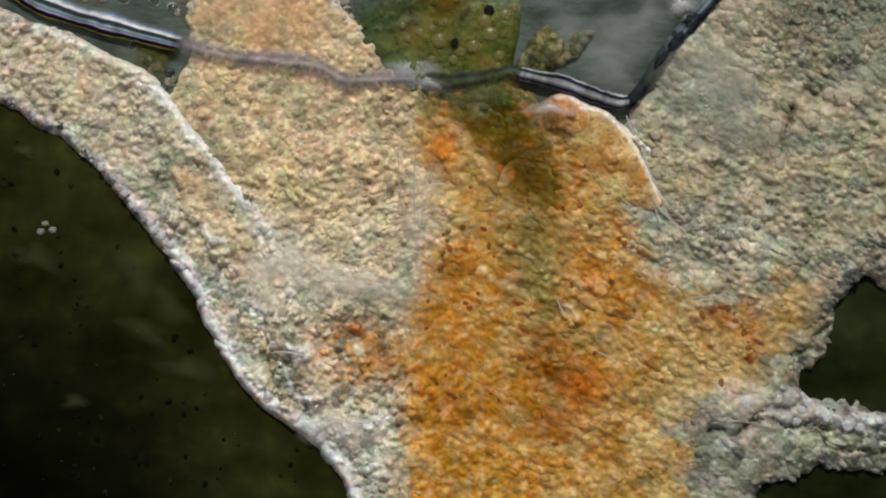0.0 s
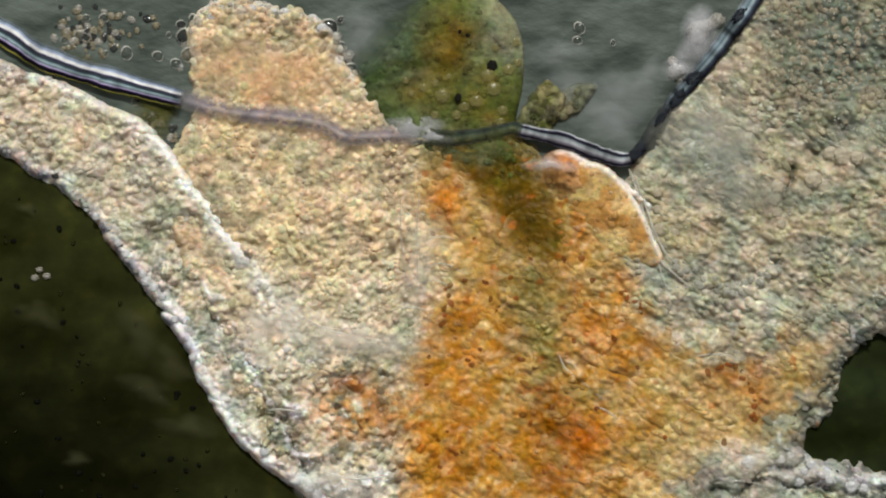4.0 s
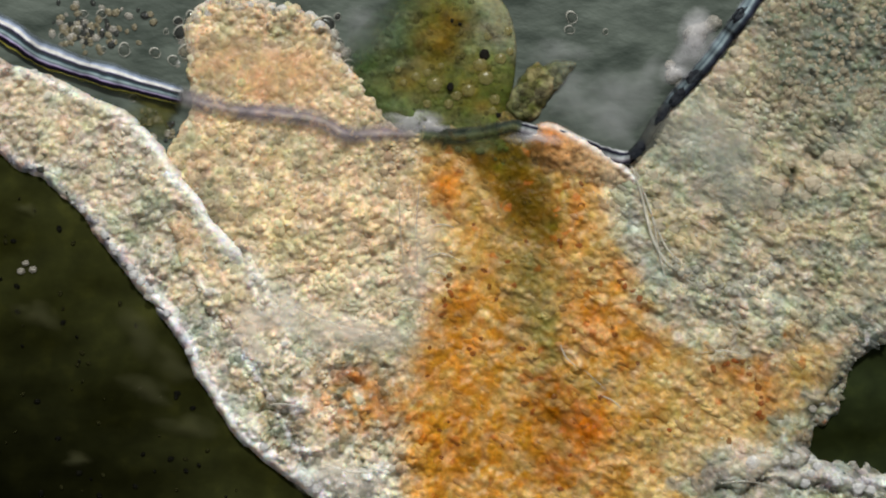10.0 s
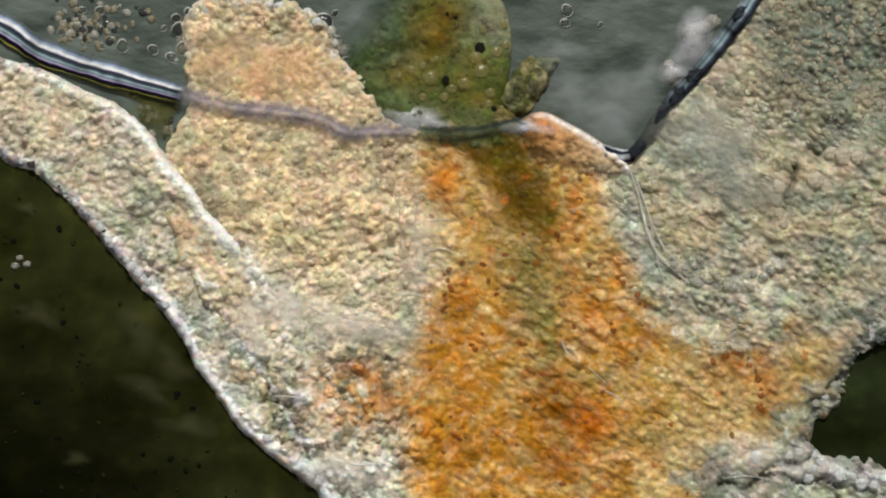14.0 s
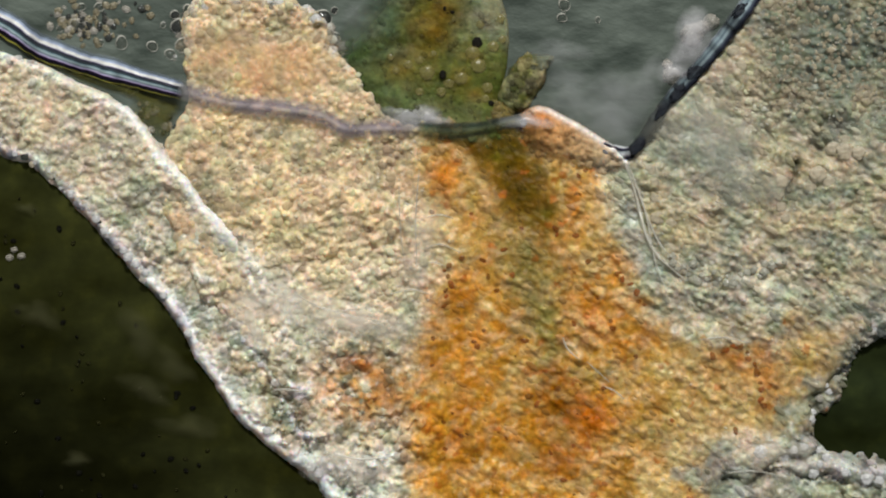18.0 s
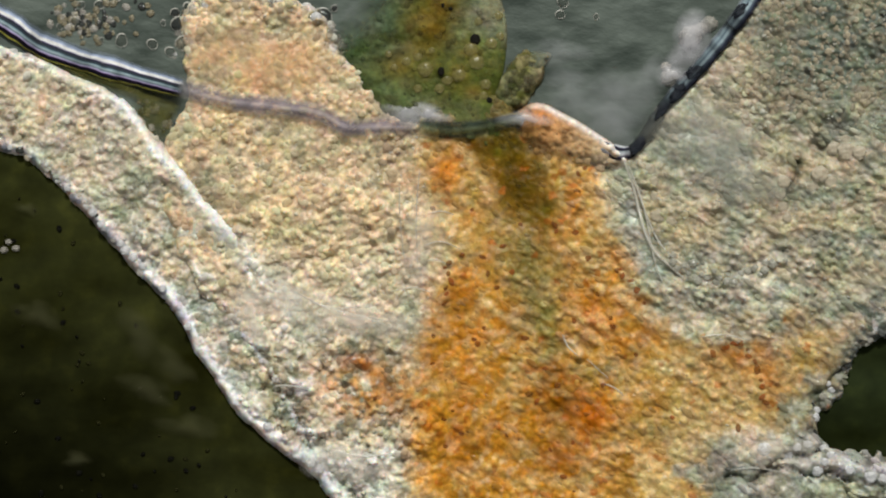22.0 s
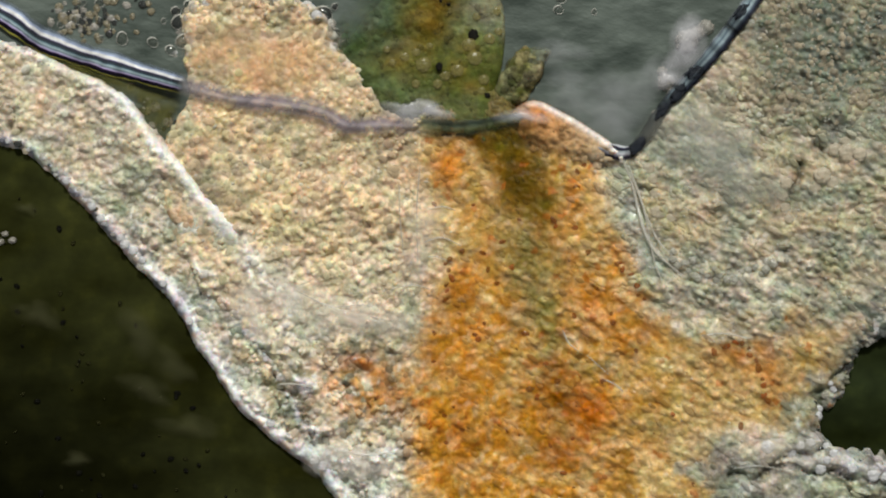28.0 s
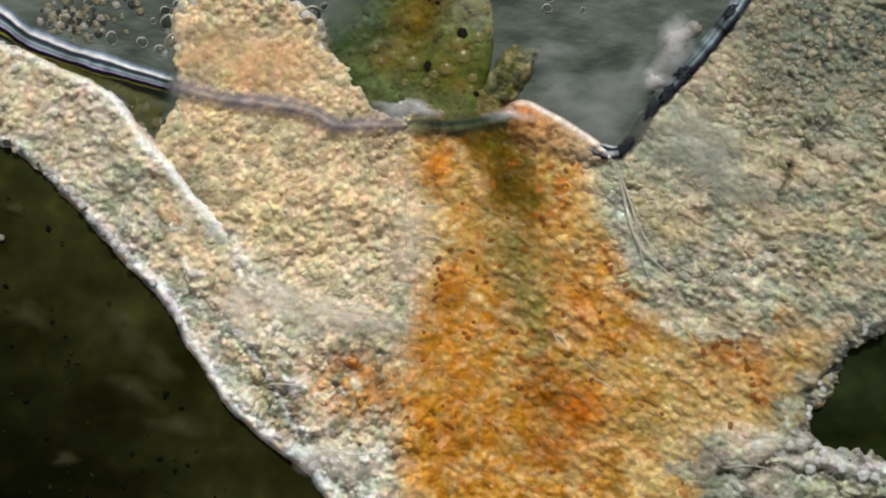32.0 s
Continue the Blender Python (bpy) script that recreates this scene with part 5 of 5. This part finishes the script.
for u, v, r in ((570, 28, 15), (676, 172, 13), (310, 42, 12), (590, 14, 6), (306, 22, 8)):
    droplet(u, v, r, DARK_OIL, DROP_GLINT, DARK_DROP, on=8)
for u, v, r in ((1228, 58, 20), (1190, 132, 15), (1203, 150, 11), (1262, 36, 14), (1246, 46, 13), (1184, 112, 9), (1172, 190, 8),
                (640, 142, 10), (662, 166, 9), (720, 200, 14), (700, 205, 12), (690, 190, 10), (606, 78, 10), (584, 44, 8), (622, 112, 9), (350, 30, 11), (338, 64, 10), (336, 100, 9)):
    bead(u, v, r, 8)


CELL_TAG, CHAIN_TAG, RIM_TAG = "cream rounded cell bulging from the grey lobe", "small clear bead in a chain across the grey lobe", "bright bead on the rim of the tissue"
for u, v, r in ((1450, 308, 15), (1470, 322, 11), (1438, 330, 10), (1500, 268, 16), (1478, 262, 12), (1522, 270, 12), (1386, 322, 11), (1381, 344, 10), (1386, 366, 9), (1392, 386, 8), (1500, 246, 9),
                (1165, 385, 12), (1190, 395, 10), (1152, 300, 10), (1158, 322, 9), (1160, 350, 8), (1300, 90, 11), (1312, 118, 10), (1296, 64, 9)):
    bead(u, v, r, height_at(u, v) + 1, CELL, CELL_TAG, flat=0.34)
r_chain = random.Random(12)
for k in range(34):
    f = k / 33
    u, v = 1192 + 190 * f + r_chain.uniform(-8, 8), 462 + 34 * math.sin(3.1 * f) + r_chain.uniform(-12, 12)
    bead(u, v, r_chain.uniform(4.5, 8), height_at(u, v) + 0.5, CHAIN, CHAIN_TAG, flat=0.7)
for u, v, r in ((1428, 790, 9), (1470, 812, 9), (1538, 848, 11), (1560, 852, 9), (1408, 796, 8), (1500, 836, 8), (1456, 822, 7), (1474, 694, 7), (1446, 732, 7), (1502, 654, 7),
                (1445, 838, 10), (1392, 812, 10), (1350, 800, 12)):
    bead(u, v, r, height_at(u, v) + 1, WHITE_BEAD, RIM_TAG, flat=0.42)
for u, v, r in ((222, 452, 9), (236, 464, 8), (214, 440, 7), (252, 480, 7), (286, 520, 7), (180, 405, 8), (164, 385, 7), (330, 588, 7), (120, 340, 7), (470, 762, 8), (548, 826, 10), (562, 838, 9)):
    bead(u, v, r, height_at(u, v, H_F) + 1, WHITE_BEAD, RIM_TAG, "fold", 0.6)


def beads_along(line, count, low, high, stray, materials, label, which, field=None, seed=0):
    """Beads of uneven size strung along the edge of a lobe."""
    r = random.Random(seed)
    path = smooth_line(line, 8)
    for k in range(count):
        a, b = path[int((k + r.random()) / count * (len(path) - 1))]
        u, v = a + r.uniform(-stray, stray), b + r.uniform(-stray, stray)
        bead(u, v, r.uniform(low, high), height_at(u, v, field) * 0.8 + 2, materials[k % len(materials)], label, which, 0.55)


beads_along([(312, 104), (316, 60), (328, 18), (356, 2), (420, -2), (500, 10), (560, 34), (596, 78), (640, 132), (678, 178)], 46, 5, 11, 9, (MILKY, WHITE_BEAD, MILKY, CELL, GLASSY),
            "milky round bead on the fringe of the cream lobe", "tissue", seed=31)
beads_along([(1556, 586), (1536, 598), (1508, 632), (1482, 676), (1446, 718), (1430, 764), (1462, 806), (1514, 824), (1562, 846)], 26, 3.5, 9, 9, (WHITE_BEAD, DARK_OIL, MILKY, DARK_OIL, CHAIN),
            "small round bead on the ragged edge of the gap", "tissue", seed=32)
beads_along([(12, 262), (64, 288), (114, 332), (160, 376), (208, 432), (256, 490)], 22, 3.5, 8, 7, (WHITE_BEAD, MILKY, DARK_OIL, CELL), "small round bead on the edge of the fold", "fold", H_F, 33)


def fibre(line, wide, label, which="tissue", rows=None, over=2.0, material=None):
    cu, cv = np.mean(np.array(line), 0)
    p = smooth_line(line, 4)
    heights = [height_at(a, b) + over for a, b in p]
    heights = [max(heights[max(0, k - 3):k + 4]) for k in range(len(heights))]
    ob = tube("tissue_fibre", line, [wide * 0.4, wide, wide * 0.8, wide * 0.4], heights[::2], material or FIBRE, None, (cu, cv), 2, 8)
    ob.location = (east(cu), north(cv), 0)
    tagged(ob, label, "fibre", "fibres on the tissue")
    carry(ob, rows or ways_at(which, cu, cv))


r_bit = random.Random(9)
for k in range(130):
    u, v, r = r_bit.gauss(140, 42), r_bit.gauss(34, 26), r_bit.uniform(3, 8)
    if v > 62 + 0.22 * u or u < 80:
        continue
    ob = part("debris_crumb", lump_bm(r, r * 0.8, r * 0.5, k, 0.3, r_bit.uniform(0, 3), 0.3), (CRUMB, MILKY, DARK_OIL, CRUMB)[k % 4], None)
    ob.location = (east(u), north(v), 0.007)
    tagged(ob, ("tan crumb", "milky pale crumb", "dark oily crumb", "tan crumb")[k % 4] + " of tissue debris among the droplets", "debris", "crumbs on the mucus film")
    carry(ob, ways_at("tissue", u, v))

for k in range(26):
    f = r_bit.random()
    u, v, r = 205 + 105 * f + r_bit.uniform(-18, 18), 158 + 68 * f + r_bit.uniform(-16, 22), r_bit.uniform(3, 9)
    ob = part("debris_crumb", lump_bm(r, r * 0.75, r * 0.5, k + 90, 0.3, r_bit.uniform(0, 3), 0.3), (CRUMB, MILKY, DARK_OIL)[k % 3], None)
    ob.location = (east(u), north(v), 0.009)
    tagged(ob, ("tan crumb", "milky pale crumb", "dark oily crumb")[k % 3] + " of tissue debris between strand and fold", "debris", "crumbs on the mucus film")
    carry(ob, ways_at("tissue", u, v))

LONG, SHORT = "long pale membrane fibre beside the orange column", "short pale fibre lying on the granular tissue"
SWING = [(0.0, 8, 20), (3.5, 8, 14), (6.0, 16, 10), (9.0, 14, 8), (13.0, 8, 6), (16.5, 3, 3), (19.0, 0, 0), (25.5, -1, -3), (31.0, -3, -6), (32.0, -3, -6)]
fibre([(1106, 286), (1122, 330), (1132, 370), (1142, 410), (1160, 446), (1186, 472), (1214, 496)], 6, LONG, rows=SWING)
fibre([(1112, 290), (1132, 340), (1146, 388), (1152, 424), (1162, 470), (1174, 502)], 3.5, LONG, rows=SWING)
fibre([(1116, 300), (1150, 392), (1172, 436), (1206, 470)], 3, LONG, rows=SWING)
for line, w in (([(755, 383), (780, 378), (803, 385)], 4), ([(748, 440), (780, 431), (815, 446)], 4), ([(735, 468), (770, 464), (800, 476)], 3), ([(742, 300), (736, 380), (738, 480)], 3),
                ([(706, 330), (708, 400), (716, 470)], 3), ([(996, 596), (1006, 618), (1024, 634)], 5), ([(1070, 684), (1090, 692), (1106, 706)], 5),
                ([(1240, 312), (1256, 302), (1272, 294)], 3), ([(1266, 356), (1276, 359), (1288, 362)], 4), ([(1290, 838), (1340, 834), (1400, 846)], 4), ([(560, 540), (610, 556), (680, 570)], 5),
                ([(480, 690), (510, 688), (545, 694)], 6), ([(620, 566), (650, 568), (680, 576)], 5), ([(520, 520), (580, 548), (640, 545)], 4),
                ([(690, 520), (730, 512), (760, 520)], 4), ([(1210, 372), (1236, 384), (1256, 400)], 4), ([(1240, 600), (1280, 596), (1330, 606)], 4),
                ([(1040, 640), (1062, 660), (1080, 676)], 3), ([(580, 800), (640, 812), (700, 806)], 7)):
    fibre(line, 0.6 * w, SHORT, over=0.6)

for cu, cv, ru, rv, turn, mat, label, which in (
        (1190, 128, 28, 24, 0.3, VEIL_MAUVE, "milky mauve sheet painting the haze by the strand", "tissue"), (600, 812, 70, 20, 0.1, VEIL_WHITE, "milky white membrane over cream tissue", "tissue"),
        (580, 555, 150, 50, 0.25, VEIL_WHITE, "milky white membrane over cream tissue", "tissue"), (745, 430, 44, 90, 0.1, VEIL_FAINT, "milky white membrane along the orange column", "tissue"),
        (620, 825, 110, 34, 0.2, VEIL_WHITE, "milky white membrane over cream tissue", "tissue"), (460, 110, 120, 80, 0.1, VEIL_TAN, "peach membrane over cream tissue", "tissue"),
        (1240, 240, 90, 90, 0.6, VEIL_GREY, "clear grey membrane over the grey lobe", "tissue"), (1310, 330, 90, 50, 0.4, VEIL_GREY, "clear grey membrane over the grey lobe", "tissue"),
        (720, 205, 60, 26, 0.2, VEIL_MAUVE, "milky mauve sheet painting the haze by the strand", "tissue"),
        (1222, 74, 62, 40, -0.8, VEIL_MAUVE, "milky mauve sheet painting the haze by the strand", "tissue"),
        (1360, 800, 80, 26, 0.0, VEIL_WHITE, "milky white membrane over the whitish lobe", "tissue"), 
        (440, 560, 60, 40, 0.8, VEIL_WHITE, "milky white membrane over the fold", "fold"), (760, 208, 40, 18, 0.0, VEIL_MAUVE, "milky mauve sheet painting the haze by the strand", "tissue")):
    veil(cu, cv, ru, rv, turn, mat, label, which, 32 if which == "fold" else None)

RIDE = [(0.0, 45, 82), (1.0, 45, 82), (3.5, 42, 80), (6.0, 36, 68), (9.0, 20, 40), (11.0, 10, 24), (13.0, 5, 16), (16.5, 2, 6), (19.0, 0, 0), (25.5, -6, -5), (31.0, -10, -9), (32.0, -10, -9)]
carry(veil(932, 214, 44, 18, 0.1, VEIL_MAUVE, "milky mauve sheet painting haze on the orange dome", "still", 40.0), RIDE)
# Sheets added to brighten the film with a painted haze.
for cu, cv, ru, rv, turn in ((1085, 190, 80, 60, 0.4), (1080, 212, 80, 30, 0.5), (1140, 150, 40, 60, 0.3), (990, 90, 60, 26, 0.2), (1010, 160, 60, 40, 0.2), (640, 60, 50, 50, 0.5)):
    veil(cu, cv, ru, rv, turn, HAZE, "faint added sheet painting a milky haze on the mucus film", "still", -3.0)
for cu, cv, ru, rv, turn in ((190, 140, 90, 26, 0.45), (262, 192, 46, 50, 0.8), (130, 118, 60, 18, 0.4), (282, 214, 30, 34, 0.8)):
    veil(cu, cv, ru, rv, turn, OLIVE_FILM, "yellow-olive wet film between the strand and the fold", "still", -3.0)
for cu, cv, ru, rv, turn in ((250, 690, 70, 20, 0.35), (300, 650, 60, 24, 0.7), (130, 818, 34, 14, 0.1), (330, 760, 60, 24, 0.3), (60, 560, 50, 26, 0.6), (240, 590, 46, 40, 0.9), (40, 370, 22, 16, 0.4)):
    veil(cu, cv, ru, rv, turn, SMEAR, "dim olive smear dried on the dark slide", "still", -9.0)

r_dust = random.Random(5)
count = 0
while count < 84:
    u, v = r_dust.uniform(-20, 540), r_dust.uniform(330, 980)
    if inside(np.array([[u]]), np.array([[v]]), FOLD)[0, 0] > -45 or v < 300 + 0.95 * u:
        continue
    r = r_dust.uniform(2.0, 4.5) * (1.15 if count % 2 else 0.9)
    ob = part("dust_speck", lump_bm(r * 1.2, r * 0.9, 2.5, count, 0.3, r_dust.uniform(0, 3)), DARK_DUST if count % 2 else DUST, None)
    ob.location = (east(u) / LIFT, north(v) / LIFT, 0.0008)
    tagged(ob, "black speck of dust on the dark slide" if count % 2 else "dim olive speck of dust on the dark slide", "dust", "specks on the dark slide")
    count += 1
for u, v, r in ((35, 449, 7), (22, 438, 6), (14, 452, 7)):
    ob = part("dust_speck", lump_bm(r, r * 0.8, 5, u, 0.3), MILKY if r < 8 else DUST, None)
    ob.location = (east(u) / LIFT, north(v) / LIFT, 0.001)
    tagged(ob, "pale speck of debris on the dark slide", "dust", "specks on the dark slide")
    if r < 8:
        carry(ob, [(0.0, 63, 60), (1.0, 63, 60), (3.5, 51, 43), (6.0, 41, 37), (11.0, 20, 26), (16.5, 8, 11), (19.0, 0, 0), (25.5, -11, -17), (31.0, -14, -28), (32.0, -14, -28)])


def motions():
    """The drift of everything that creeps over the slide."""
    for ob, base, turn, rows in CARRIED:
        walk(ob, [(row[0], pose(base.x + row[1] / 1000 * LIFT, base.y - row[2] / 1000 * LIFT, base.z + (row[4] / 1000 if len(row) > 4 else 0), 0, 0,
                                math.degrees(turn) + (row[3] if len(row) > 3 else 0))) for row in rows])


motions()
